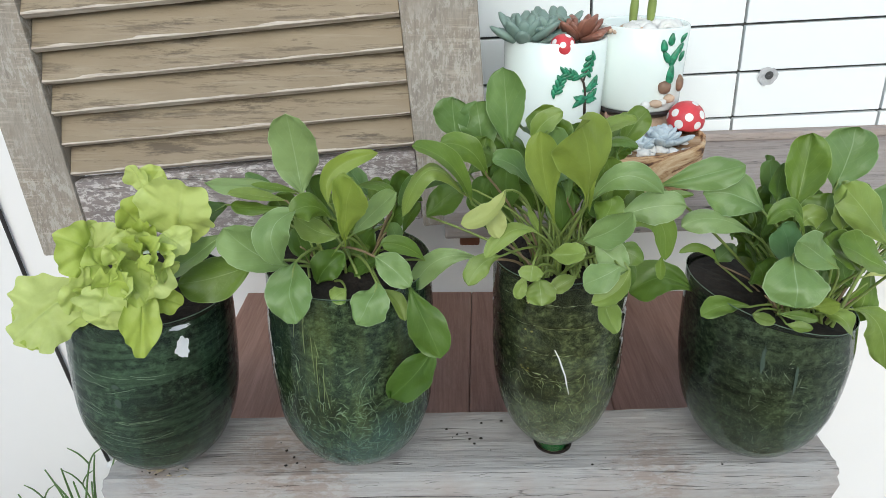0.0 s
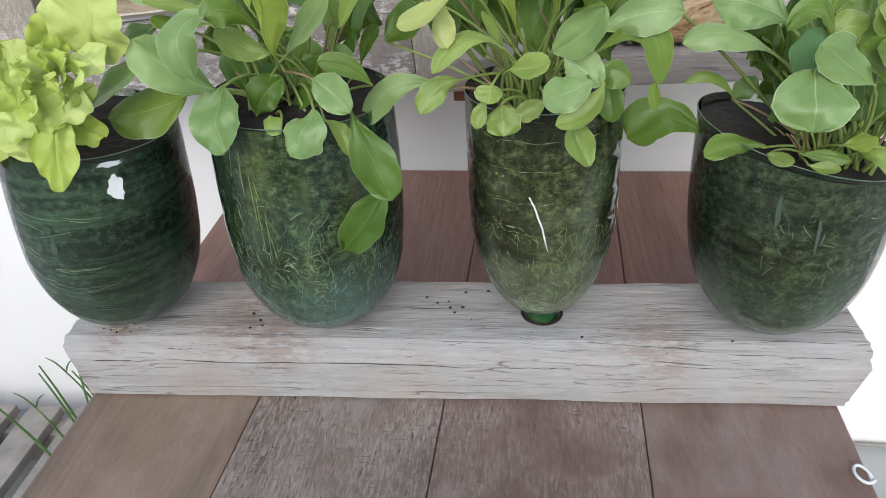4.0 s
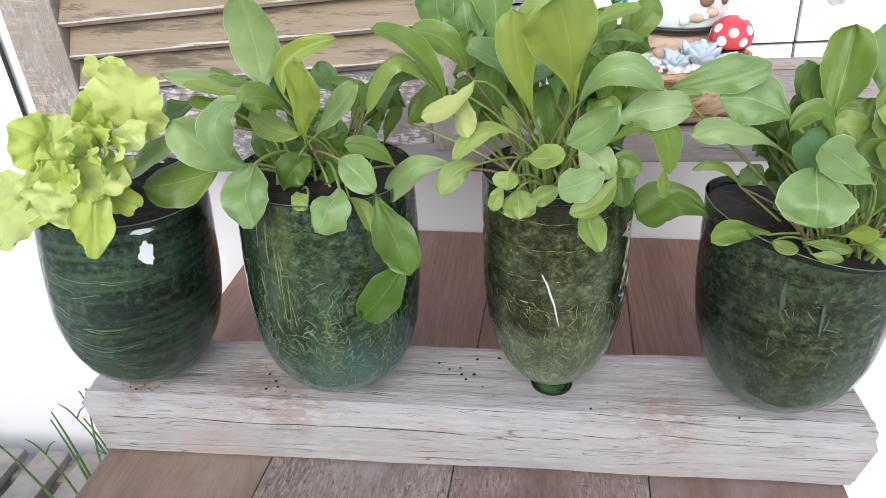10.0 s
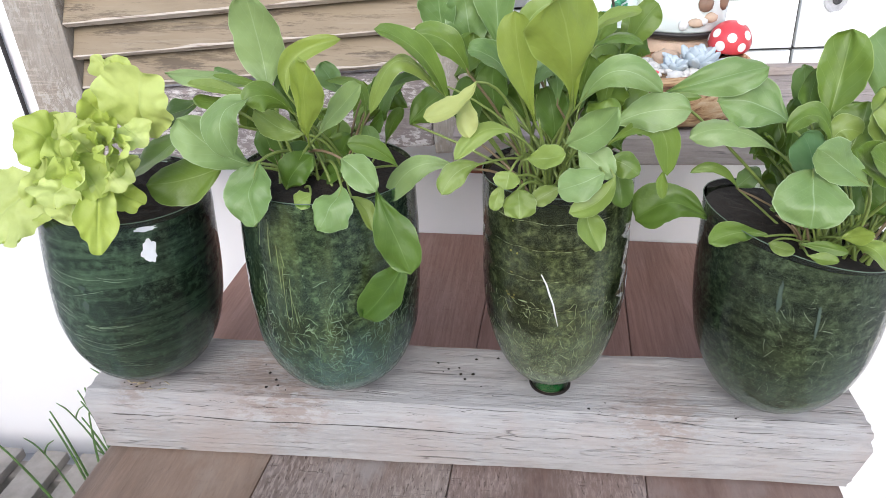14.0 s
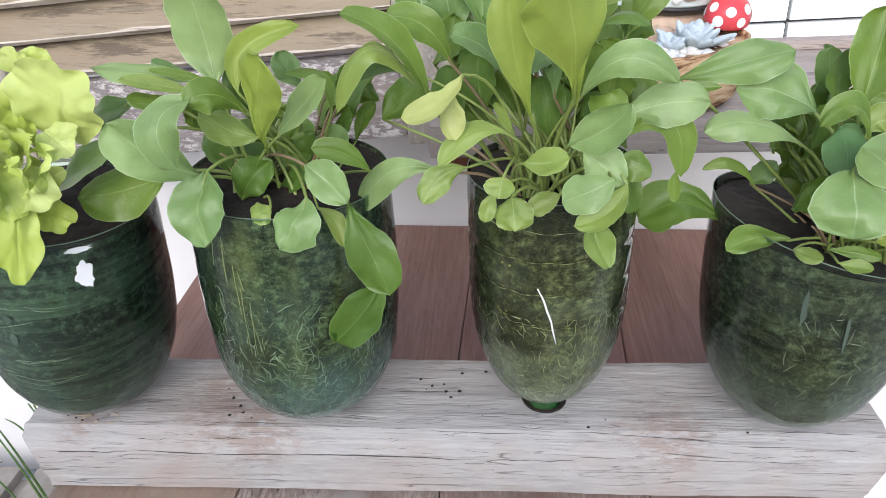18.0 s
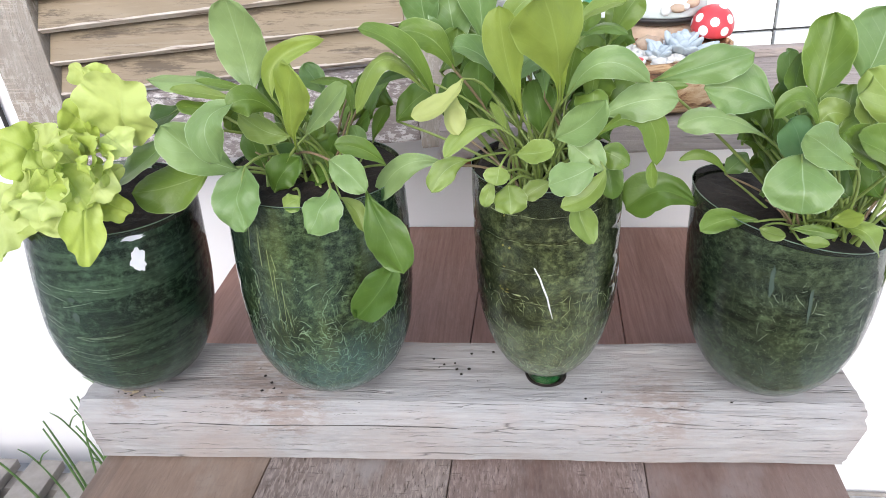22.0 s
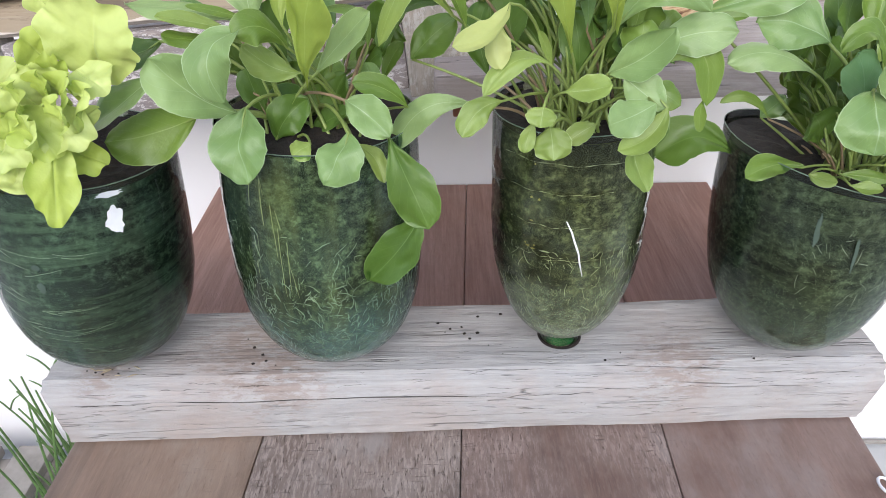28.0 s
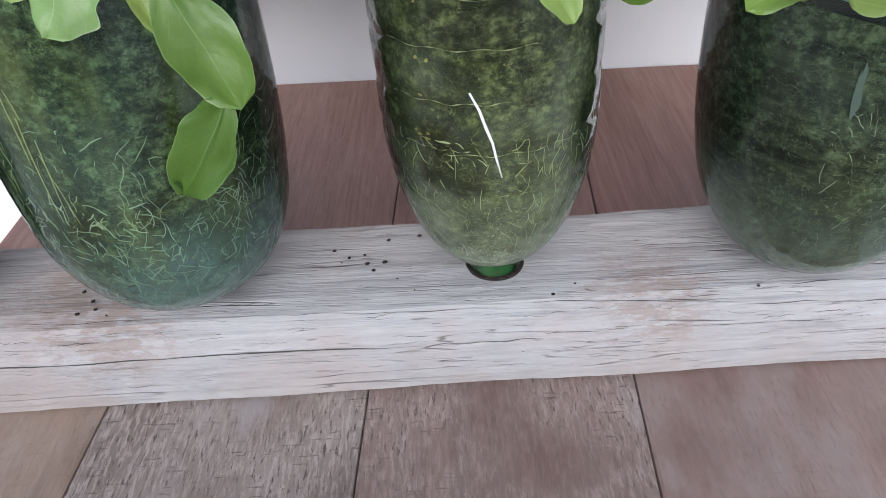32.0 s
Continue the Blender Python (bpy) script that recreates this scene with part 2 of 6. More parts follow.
n = m.noise(220, m.coord(), 6, 0.7)
m.color(m.ramp(n, (0.35, (0.006, 0.004, 0.003)), (0.6, (0.022, 0.014, 0.010)), (0.8, (0.06, 0.036, 0.024)))).bump(n, 0.004, 1.0)
SOIL = m.m

m = Mat("bowl_bark_wood", 0.6)
w1 = m.noise(1, m.coord((11, 11, 48)), 8, 0.66, 2.6)
c = m.ramp(w1, (0.38, (0.045, 0.02, 0.01)), (0.44, (0.20, 0.09, 0.04)), (0.50, (0.46, 0.28, 0.14)), (0.62, (0.64, 0.48, 0.31)))
m.color(c).bump(w1, 0.003, 0.7)
BARK = m.m


def plain(name, color, rough=0.6, scale=60, vary=0.25):
    m = Mat(name, rough)
    n = m.noise(scale, m.coord(), 5)
    d = tuple(v * (1 - vary) for v in color)
    m.color(m.mix(m.ramp(n, (0.3, 0), (0.7, 1)), d, color)).bump(n, 0.0004, 0.3)
    return m.m


CLAY_RED = plain("red_clay", (0.66, 0.06, 0.075), 0.35)
CLAY_WHITE = plain("white_clay", (0.82, 0.80, 0.78), 0.4, 60, 0.08)
CLAY_GREEN = plain("green_clay", (0.045, 0.33, 0.17), 0.35, 220, 0.75)
CLAY_STEM = plain("dark_clay", (0.05, 0.035, 0.025), 0.5)
STONE_BROWN = plain("brown_pebble", (0.26, 0.15, 0.10), 0.55, 80, 0.4)
STONE_WHITE = plain("white_pebble", (0.76, 0.75, 0.73), 0.6, 80, 0.2)
STONE_TAN = plain("tan_pebble", (0.62, 0.45, 0.33), 0.6, 80, 0.35)
SUCC_GREY = plain("grey_green_succulent", (0.22, 0.31, 0.27), 0.5, 40, 0.3)
SUCC_BLUE = plain("blue_grey_succulent", (0.50, 0.57, 0.62), 0.5, 40, 0.2)
SUCC_BROWN = plain("brown_red_succulent", (0.30, 0.13, 0.09), 0.45, 40, 0.4)
CABLE = plain("black_cable", (0.03, 0.025, 0.025), 0.5)
PEG = plain("red_brown_peg", (0.22, 0.07, 0.035), 0.6, 30, 0.4)
PALLET = plain("pallet_timber", (0.33, 0.30, 0.27), 0.85, 25, 0.4)
CHIVE = plain("chive_green", (0.12, 0.22, 0.06), 0.5, 40, 0.4)
ROOT = plain("pale_root", (0.82, 0.80, 0.70), 0.6, 60, 0.3)
NECK = plain("emerald_plastic_neck", (0.022, 0.17, 0.07), 0.16, 90, 0.6)
ROOT_BRIGHT = plain("white_root", (0.88, 0.85, 0.86), 0.6, 60, 0.2)
GLINT_TAN = plain("tan_glint", (0.74, 0.64, 0.42), 0.5, 60, 0.2)
GLINT_GOLD = plain("gold_glint", (0.66, 0.50, 0.20), 0.35, 200, 0.4)
LABEL = plain("white_label_scrap", (0.82, 0.82, 0.84), 0.6, 90, 0.1)
CHIP = plain("bare_tile_body", (0.50, 0.50, 0.52), 0.8, 160, 0.35)
STRAW = plain("dry_straw", (0.42, 0.34, 0.22), 0.8, 90, 0.4)
RIM = plain("pale_cut_plastic_edge", (0.15, 0.22, 0.15), 0.3, 120, 0.5)
SPLIT = plain("split_shadowed_wood", (0.075, 0.066, 0.06), 0.9, 300, 0.5)
GLUE = plain("glue_residue", (0.06, 0.09, 0.066), 0.5, 90, 0.3)
m = Mat("pale_concrete", 0.85)
n = m.noise(5, m.coord(), 8)
m.color(m.mix(m.ramp(n, (0.3, 0), (0.75, 1)), (0.36, 0.36, 0.355), (0.48, 0.48, 0.475))).bump(m.noise(150, m.coord(), 4), 0.001, 0.4)
CONCRETE = m.m


def bottle_mat(name, tint, haze, veil=0.16, silt=0.4):
    """Thin green plastic: tinted see-through film with a Fresnel gloss, a little haze and silt."""
    m = Mat(name, 0.25)
    m.n.remove(m.b)
    out = m.n["Material Output"]
    tr = m.n.new("ShaderNodeBsdfTransparent")
    tr.inputs[0].default_value = (*tint, 1)
    df = m.n.new("ShaderNodeBsdfDiffuse")
    df.inputs[0].default_value = (*haze, 1)
    mx = m.n.new("ShaderNodeMixShader")
    sep = m.n.new("ShaderNodeSeparateXYZ")
    m.l.new(m.coord(), sep.inputs[0])
    low = m.ramp(m.math("ADD", sep.outputs[2], m.math("MULTIPLY", m.noise(18, m.coord(), 4), 0.06)), (0.545, 0.0), (0.562, silt), (0.628, 0.0))
    low = m.math("MULTIPLY", low, m.ramp(m.noise(170, m.coord(), 6, 0.75), (0.36, 0.25), (0.66, 1.0)))
    m.l.new(m.math("ADD", m.ramp(m.noise(22, m.coord((1, 1, 0.5)), 6, 0.65), (0.44, 0.0), (0.72, veil)), low), mx.inputs[0])
    m.l.new(tr.outputs[0], mx.inputs[1])
    m.l.new(df.outputs[0], mx.inputs[2])
    gl = m.n.new("ShaderNodeBsdfGlossy")
    gl.inputs["Roughness"].default_value = 0.05
    bp = m.n.new("ShaderNodeBump")
    bp.inputs["Distance"].default_value, bp.inputs["Strength"].default_value = 0.0025, 0.5
    m.l.new(m.math("ADD", m.noise(24, m.coord((1, 1, 1.6)), 2), m.math("MULTIPLY", m.noise(7, m.coord((1, 1, 9)), 3), 0.35)), bp.inputs["Height"])
    m.l.new(bp.outputs[0], gl.inputs["Normal"])
    fr = m.n.new("ShaderNodeFresnel")
    fr.inputs["IOR"].default_value = 1.5
    m.l.new(bp.outputs[0], fr.inputs["Normal"])
    mg = m.n.new("ShaderNodeMixShader")
    m.l.new(fr.outputs[0], mg.inputs[0])
    m.l.new(mx.outputs[0], mg.inputs[1])
    m.l.new(gl.outputs[0], mg.inputs[2])
    m.l.new(mg.outputs[0], out.inputs[0])
    return m.m


GREEN_DEEP = bottle_mat("deep_green_plastic", (0.74, 0.86, 0.68), (0.13, 0.18, 0.12), 0.24, 0.8)
GREEN_TEAL = bottle_mat("teal_green_plastic", (0.68, 0.83, 0.68), (0.12, 0.19, 0.14), 0.24, 0.5)
GREEN_MID = bottle_mat("mid_green_plastic", (0.72, 0.88, 0.64), (0.17, 0.29, 0.24), 0.14, 0.65)
GREEN_OLIVE = bottle_mat("olive_green_plastic", (0.83, 0.92, 0.62), (0.27, 0.33, 0.20), 0.28, 0.85)


def rootsoil_mat(name, lit, fibres, stretch=(1, 1, 1), foot=0.60, streak=0.0, tan=0.0):
    """Soil seen through plastic: near-black crumbs and a felt of fine broken fibres, denser towards the foot."""
    m = Mat(name, 0.85)
    n = m.noise(150, m.coord((1, 1, 1.2)), 8, 0.78)
    c = m.ramp(n, (0.40, tuple(x * 0.012 for x in lit)), (0.50, tuple(x * 0.12 for x in lit)), (0.60, tuple(x * 0.46 for x in lit)), (0.72, tuple(x * 0.6 for x in lit)))
    big = m.noise(26, m.coord((1, 1, 0.8)), 6, 0.68)
    c = m.mix(m.ramp(big, (0.46, 0), (0.60, 0.85)), c, tuple(x * 0.03 for x in lit))
    if streak:
        s = m.ramp(m.noise(9, m.coord((0.7, 0.7, 9), rot=(0.12, 0.16, 0)), 6, 0.62, 0.8), (0.49, 0), (0.58, streak), (0.66, streak * 0.3))
        c = m.mix(s, c, tuple(x * 0.7 for x in lit))
    if tan:
        t = m.ramp(m.noise(20, m.coord((1, 1, 0.12)), 4, 0.6), (0.54, 0), (0.66, tan))
        c = m.mix(t, c, (0.42, 0.36, 0.20))
    sep = m.n.new("ShaderNodeSeparateXYZ")
    m.l.new(m.coord(), sep.inputs[0])
    near = m.ramp(sep.outputs[2], (foot - 0.05, 1.0), (foot + 0.03, 0.35))
    for scale, width, share in ((230, 0.026, 0.54), (420, 0.045, 0.51)):
        w = m.n.new("ShaderNodeTexNoise")
        w.inputs["Scale"].default_value = scale * 0.55
        m.l.new(m.coord(), w.inputs["Vector"])
        k = m.n.new("ShaderNodeVectorMath")
        k.operation = "MULTIPLY_ADD"
        m.l.new(w.outputs["Color"], k.inputs[0])
        k.inputs[1].default_value = (2.2 / scale, 2.2 / scale, 2.2 / scale)
        m.l.new(m.coord(stretch), k.inputs[2])
        line = m.ramp(m.voronoi(scale, k.outputs[0], "DISTANCE_TO_EDGE"), (0.0, 1.0), (width, 0.0))
        gaps = m.ramp(m.noise(scale * 0.5, m.coord(stretch), 3, 0.6), (share, 0.0), (share + 0.08, 1.0))
        f = m.math("MULTIPLY", m.math("MULTIPLY", m.math("MULTIPLY", line, gaps), near), fibres)
        c = m.mix(f, c, tuple(min(1, x * 1.25 + 0.16) for x in lit))
    m.color(c).bump(n, 0.003, 0.8)
    return m.m


SOIL_ONE = rootsoil_mat("soil_behind_teal_plastic", (0.44, 0.54, 0.40), 0.6, (0.35, 0.35, 1.5), 0.60, 0.40)
SOIL_TWO = rootsoil_mat("soil_with_dense_roots", (0.58, 0.61, 0.42), 0.8, (1, 1, 1), 0.615, 0.0, 0.5)
SOIL_THREE = rootsoil_mat("soil_with_sparse_roots", (0.56, 0.56, 0.40), 0.7, (1, 1, 1), 0.60, 0.0, 0.6)
SOIL_FOUR = rootsoil_mat("soil_speckled_dark", (0.48, 0.52, 0.36), 0.65, (1, 1, 1.2), 0.64, 0.16)


def leaf_mat(name, c1, c2, rib, trans, ribs=1.0, gloss=0.5):
    """Leaf: UV u runs along the blade, v across it (0.5 is the midrib)."""
    m = Mat(name, 0.36)
    m.b.inputs["Specular IOR Level"].default_value = gloss
    sep = m.n.new("ShaderNodeSeparateXYZ")
    m.l.new(m.tc.outputs["UV"], sep.inputs[0])
    u, v = sep.outputs[0], sep.outputs[1]
    off = m.math("ABSOLUTE", m.math("SUBTRACT", v, 0.5))
    base = m.mix(m.rand(), c1, c2)
    base = m.mix(m.ramp(m.noise(26, m.coord(), 5, 0.6), (0.38, 0), (0.66, 0.5)), base, tuple(x * 0.68 for x in c1))
    base = m.mix(m.ramp(m.noise(17, m.coord(), 4, 0.6), (0.48, 0), (0.68, 0.45)), base, tuple(min(1, x * 1.3 + 0.01) for x in c2))
    vein = m.math("FRACT", m.math("MULTIPLY", m.math("SUBTRACT", u, m.math("ADD", m.math("MULTIPLY", off, 0.9), m.math("MULTIPLY", m.noise(30, m.coord(), 2), 0.2))), 5.5))
    vl = m.ramp(m.math("ABSOLUTE", m.math("SUBTRACT", vein, 0.5)), (0.0, 0.10 * ribs), (0.05, 0.0))
    col = m.mix(vl, base, rib)
    fade = m.math("SUBTRACT", 1.0, m.math("MULTIPLY", u, 0.75))
    col = m.mix(m.math("MULTIPLY", m.ramp(off, (0.0, 0.7 * ribs), (0.016, 0.0)), fade), col, rib)
    col = m.mix(m.ramp(off, (0.478, 0.0), (0.494, 0.55)), col, rib)
    m.color(col)
    m.rough(m.ramp(m.noise(60, m.coord(), 4), (0.3, 0.38), (0.7, 0.52)))
    hh = m.math("ADD", m.math("ADD", m.noise(90, m.coord(), 4), m.math("MULTIPLY", vl, -0.45)), m.math("MULTIPLY", m.noise(420, m.coord(), 2), 0.25))
    m.bump(hh, 0.0013, 0.55)
    tl = m.n.new("ShaderNodeBsdfTranslucent")
    m.l.new(m.mix(0.5, col, (0.30, 0.36, 0.06)), tl.inputs[0])
    mx = m.n.new("ShaderNodeMixShader")
    mx.inputs[0].default_value = trans
    m.l.new(m.b.outputs[0], mx.inputs[1])
    m.l.new(tl.outputs[0], mx.inputs[2])
    m.l.new(mx.outputs[0], m.n["Material Output"].inputs[0])
    return m.m


LEAF = leaf_mat("arugula_leaf", (0.168, 0.250, 0.045), (0.240, 0.323, 0.071), (0.46, 0.56, 0.28), 0.22)
LEAF_COOL = leaf_mat("cool_green_leaf", (0.178, 0.279, 0.090), (0.258, 0.359, 0.139), (0.46, 0.56, 0.34), 0.18)
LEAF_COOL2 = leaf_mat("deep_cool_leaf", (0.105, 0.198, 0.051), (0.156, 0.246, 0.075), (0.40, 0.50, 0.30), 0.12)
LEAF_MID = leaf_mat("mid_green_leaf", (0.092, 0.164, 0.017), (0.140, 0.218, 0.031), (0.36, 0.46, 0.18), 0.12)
# Darkest green: some dark leaves, and shade painted into the inner ones.
LEAF_DARK = leaf_mat("dark_and_shaded_leaf", (0.060, 0.123, 0.013), (0.089, 0.162, 0.021), (0.22, 0.33, 0.11), 0.12)
LEAF_YELLOW2 = leaf_mat("light_green_leaf", (0.229, 0.307, 0.044), (0.285, 0.370, 0.067), (0.38, 0.47, 0.15), 0.35)
LEAF_PALE = leaf_mat("pale_curled_leaf", (0.46, 0.51, 0.16), (0.56, 0.60, 0.24), (0.5, 0.56, 0.26), 0.35)
LEAF_TEAL = leaf_mat("bluish_green_leaf", (0.085, 0.19, 0.075), (0.11, 0.23, 0.09), (0.24, 0.38, 0.20), 0.2)
LETTUCE = leaf_mat("pale_lettuce_leaf", (0.470, 0.580, 0.101), (0.660, 0.740, 0.286), (0.74, 0.82, 0.46), 0.34, 0.3, 0.4)
STALK = plain("pale_green_stalk", (0.23, 0.30, 0.075), 0.45, 60, 0.3)
STALK_RED = plain("reddish_stalk", (0.27, 0.19, 0.11), 0.5, 60, 0.35)


# ---- building helpers ----
def mesh_from(name, verts, faces, mat, smooth=False, uvs=None):
    me = bpy.data.meshes.new(name)
    me.from_pydata([tuple(v) for v in verts], [], faces)
    if uvs is not None:
        lay = me.uv_layers.new(name="UVMap")
        for lp in me.loops:
            lay.data[lp.index].uv = uvs[lp.vertex_index]
    if smooth:
        me.polygons.foreach_set("use_smooth", [True] * len(me.polygons))
    if mat is not None:
        me.materials.append(mat)
    return me


def bm_mesh(name, bm, mat, smooth=False):
    me = bpy.data.meshes.new(name)
    bmesh.ops.recalc_face_normals(bm, faces=bm.faces)
    bm.to_mesh(me)
    bm.free()
    if smooth:
        me.polygons.foreach_set("use_smooth", [True] * len(me.polygons))
    me.materials.append(mat)
    return me


def thing(name, place, label, category, group=""):
    """An empty at a thing's base; its parts keep world coordinates."""
    ob = new(name)
    ob.empty_display_size = 0.02
    ob.location = place
    ob.matrix_world = Matrix.Translation(place)
    return tagged(ob, label, category, group)


def under(ob, parent):
    ob.parent = parent
    if parent.parent is None:
        ob.matrix_parent_inverse = Matrix.Translation(parent.location).inverted()
    return ob


def part(name, me, parent, label=""):
    if isinstance(me, bmesh.types.BMesh):
        raise TypeError
    ob = new(name, me)
    under(ob, parent)
    return tagged(ob, label)


def box_bm(x0, x1, y0, y1, z0, z1, bevel=0.0, seg=2):
    bm = bmesh.new()
    bmesh.ops.create_cube(bm, size=1)
    bmesh.ops.scale(bm, vec=(x1 - x0, y1 - y0, z1 - z0), verts=bm.verts)
    bmesh.ops.translate(bm, vec=((x0 + x1) / 2, (y0 + y1) / 2, (z0 + z1) / 2), verts=bm.verts)
    if bevel:
        bmesh.ops.bevel(bm, geom=bm.edges[:], offset=bevel, segments=seg, affect="EDGES", profile=0.6)
    return bm


def box(name, lo, hi, mat, bevel=0.0, m=None):
    bm = box_bm(lo[0], hi[0], lo[1], hi[1], lo[2], hi[2], bevel)
    if m is not None:
        bmesh.ops.transform(bm, matrix=m, verts=bm.verts)
    return bm_mesh(name, bm, mat)


def tube(name, pts, radii, mat, sides=7, caps=True):
    """A round tube along points."""
    pts = [Vector(p) for p in pts]
    if not hasattr(radii, "__len__"):
        radii = [radii] * len(pts)
    verts, faces = [], []
    ref = Vector((0.13, 0.31, 0.94))
    for i, p in enumerate(pts):
        t = (pts[min(i + 1, len(pts) - 1)] - pts[max(i - 1, 0)]).normalized()
        a = t.cross(ref)
        if a.length < 0.05:
            a = t.cross(Vector((1, 0, 0)))
        a.normalize()
        b = t.cross(a)
        for k in range(sides):
            g = 2 * math.pi * k / sides
            verts.append(p + (a * math.cos(g) + b * math.sin(g)) * radii[i])
    for i in range(len(pts) - 1):
        for k in range(sides):
            k2 = (k + 1) % sides
            faces.append((i * sides + k, i * sides + k2, (i + 1) * sides + k2, (i + 1) * sides + k))
    if caps:
        faces.append(tuple(range(sides - 1, -1, -1)))
        faces.append(tuple(range((len(pts) - 1) * sides, len(pts) * sides)))
    return mesh_from(name, verts, faces, mat, True)


def join(name, meshes, mat):
    """One mesh out of several."""
    verts, faces = [], []
    for me in meshes:
        o = len(verts)
        verts += [v.co.copy() for v in me.vertices]
        faces += [tuple(o + i for i in p.vertices) for p in me.polygons]
        bpy.data.meshes.remove(me)
    return mesh_from(name, verts, faces, mat, True)


def lathe(name, profile, mat, seg=56, m=None, warp=None, cut=None):
    """A surface of revolution round z from (radius, height) pairs; warp(x, y, z) moves points before m places them."""
    verts, faces = [], []
    for r, z in profile:
        for k in range(seg):
            g = 2 * math.pi * k / seg
            v = Vector((r * math.cos(g), r * math.sin(g), z))
            verts.append(warp(v) if warp else v)
    for i in range(len(profile) - 1):
        for k in range(seg):
            k2 = (k + 1) % seg
            faces.append((i * seg + k, i * seg + k2, (i + 1) * seg + k2, (i + 1) * seg + k))
    if m is not None:
        verts = [m @ v for v in verts]
    return mesh_from(name, verts, faces, mat, True)


def blob(name, place, size, mat, rough=0.12, sub=2, turn=0.0, seed=0.0):
    """An uneven rounded lump."""
    bm = bmesh.new()
    bmesh.ops.create_icosphere(bm, subdivisions=sub, radius=1)
    rot = Matrix.Rotation(turn, 3, "Z")
    for v in bm.verts:
        d = 1 + rough * noise.noise(v.co * 1.7 + Vector((seed, seed * 1.3, 2.1)))
        v.co = rot @ Vector((v.co.x * size[0] * d, v.co.y * size[1] * d, v.co.z * size[2] * d)) + Vector(place)
    return bm_mesh(name, bm, mat, True)


# ---- setting: wall, ground ----
WY = 0.406
wall = new("wall_north", box("wall_north", (-2.6, WY + 0.004, -0.03), (2.6, WY + 0.16, 2.6), WALL))
tagged(wall, "white painted wall, partly faced with white tiles", "wall", kind="structure")
ground = new("ground", mesh_from("ground", [(-60, -60, -0.03), (60, -60, -0.03), (60, 60, -0.03), (-60, 60, -0.03)], [(0, 1, 2, 3)], CONCRETE))
# Unseen wall, added to dull the bottles' reflections and deepen contrast.
SOUTH = plain("dull_render", (0.34, 0.33, 0.31), 0.9, 12, 0.3)
south = new("wall_south", box("wall_south", (-4.0, -3.7, -0.03), (0.75, -3.5, 1.5), SOUTH))
tagged(south, "added plain dull wall, out of view, that dims reflections", "wall", kind="structure")
tagged(ground, "pale grey concrete ground", "ground", kind="structure")

# tiled part of the wall, its rows a little out of level
TILT = Matrix.Translation((0.33, 0, 0.70)) @ Matrix.Rotation(-0.047, 4, "Y")
back = new("tile_backing", box("tile_backing", (-0.33, WY - 0.006, -0.02), (0.75, WY + 0.004, 0.45), GROUT, m=TILT))
tagged(back, "dark grout behind the white wall tiles", "grout", kind="structure")
rowh, tl, joint = 0.0545, 0.176, 0.0030
tile_me = box("tile", (-tl / 2 + joint / 2, -0.005, -rowh / 2 + joint / 2), (tl / 2 - joint / 2, 0.004, rowh / 2 - joint / 2), TILE, 0.0012)
for r in range(-1, 8):
    for k in range(-2, 5):
        ob = new("tile", tile_me)
        x = (k + 0.5) * tl
        ob.parent = back
        ob.matrix_basis = TILT @ Matrix.Translation((x, WY - 0.008, (r + 0.5) * rowh))

# ---- bench of wide planks ----
bench = thing("bench", (0, 0.1, -0.03), "low bench of dark red-brown worn wooden planks", "bench")


def plank(x0, x1, y0, y1, mat, z0=0.425, z1=0.45, shear=0.045):
    bm = box_bm(x0, x1, y0, y1, z0, z1, 0.0022)
    for v in bm.verts:
        v.co.x += shear * v.co.y * min(1, max(0, (v.co.x + 0.30) / 0.1))
    return bm_mesh("plank", bm, mat)


EDGES = (-0.296, -0.153, -0.001, 0.154, 0.303)
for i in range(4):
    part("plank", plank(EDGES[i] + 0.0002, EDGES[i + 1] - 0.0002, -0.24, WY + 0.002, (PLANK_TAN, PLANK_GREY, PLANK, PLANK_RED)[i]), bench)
for x, y in ((-0.25, -0.2), (0.25, -0.2), (-0.24, 0.34), (0.27, 0.34)):
    part("leg", box("leg", (x - 0.025, y - 0.025, -0.03), (x + 0.025, y + 0.025, 0.4248), PLANK, 0.002), bench)
# Backing added under the seams, so no bright ground shows through the gaps.
for e in EDGES[1:-1]:
    part("batten", box("batten", (e - 0.016, -0.185, 0.400), (e + 0.016, 0.325, 0.4246), PLANK, 0.002), bench)
part("apron", box("apron", (-0.27, -0.215, 0.36), (0.25, -0.19, 0.4246), PLANK, 0.002), bench)
part("apron", box("apron", (-0.26, 0.33, 0.36), (0.28, 0.35, 0.4246), PLANK, 0.002), bench)

# ---- weathered beam with holes for the bottle necks ----
beam = thing("beam", (0, 0.045, 0.45), "weathered grey wooden beam with ragged ends lying on the bench", "beam")
BX0, BX1, BD, BH = -0.296, 0.315, 0.094, 0.0575


def beam_point(x, y, z):
    """A point of the beam's uneven skin, from its place on the plain section."""
    y2 = y + 0.0014 * noise.noise(Vector((x * 9, y * 40, z * 40))) + 0.0005 * noise.noise(Vector((x * 60, y * 300, z * 300)))
    z2 = 0.4502 + z + (0.0012 * noise.noise(Vector((x * 8, y * 60, 5))) + 0.0005 * noise.noise(Vector((x * 30, y * 420, 8)))) * (z > 0)
    return x, y2 - 0.002 + 0.030 * x, z2


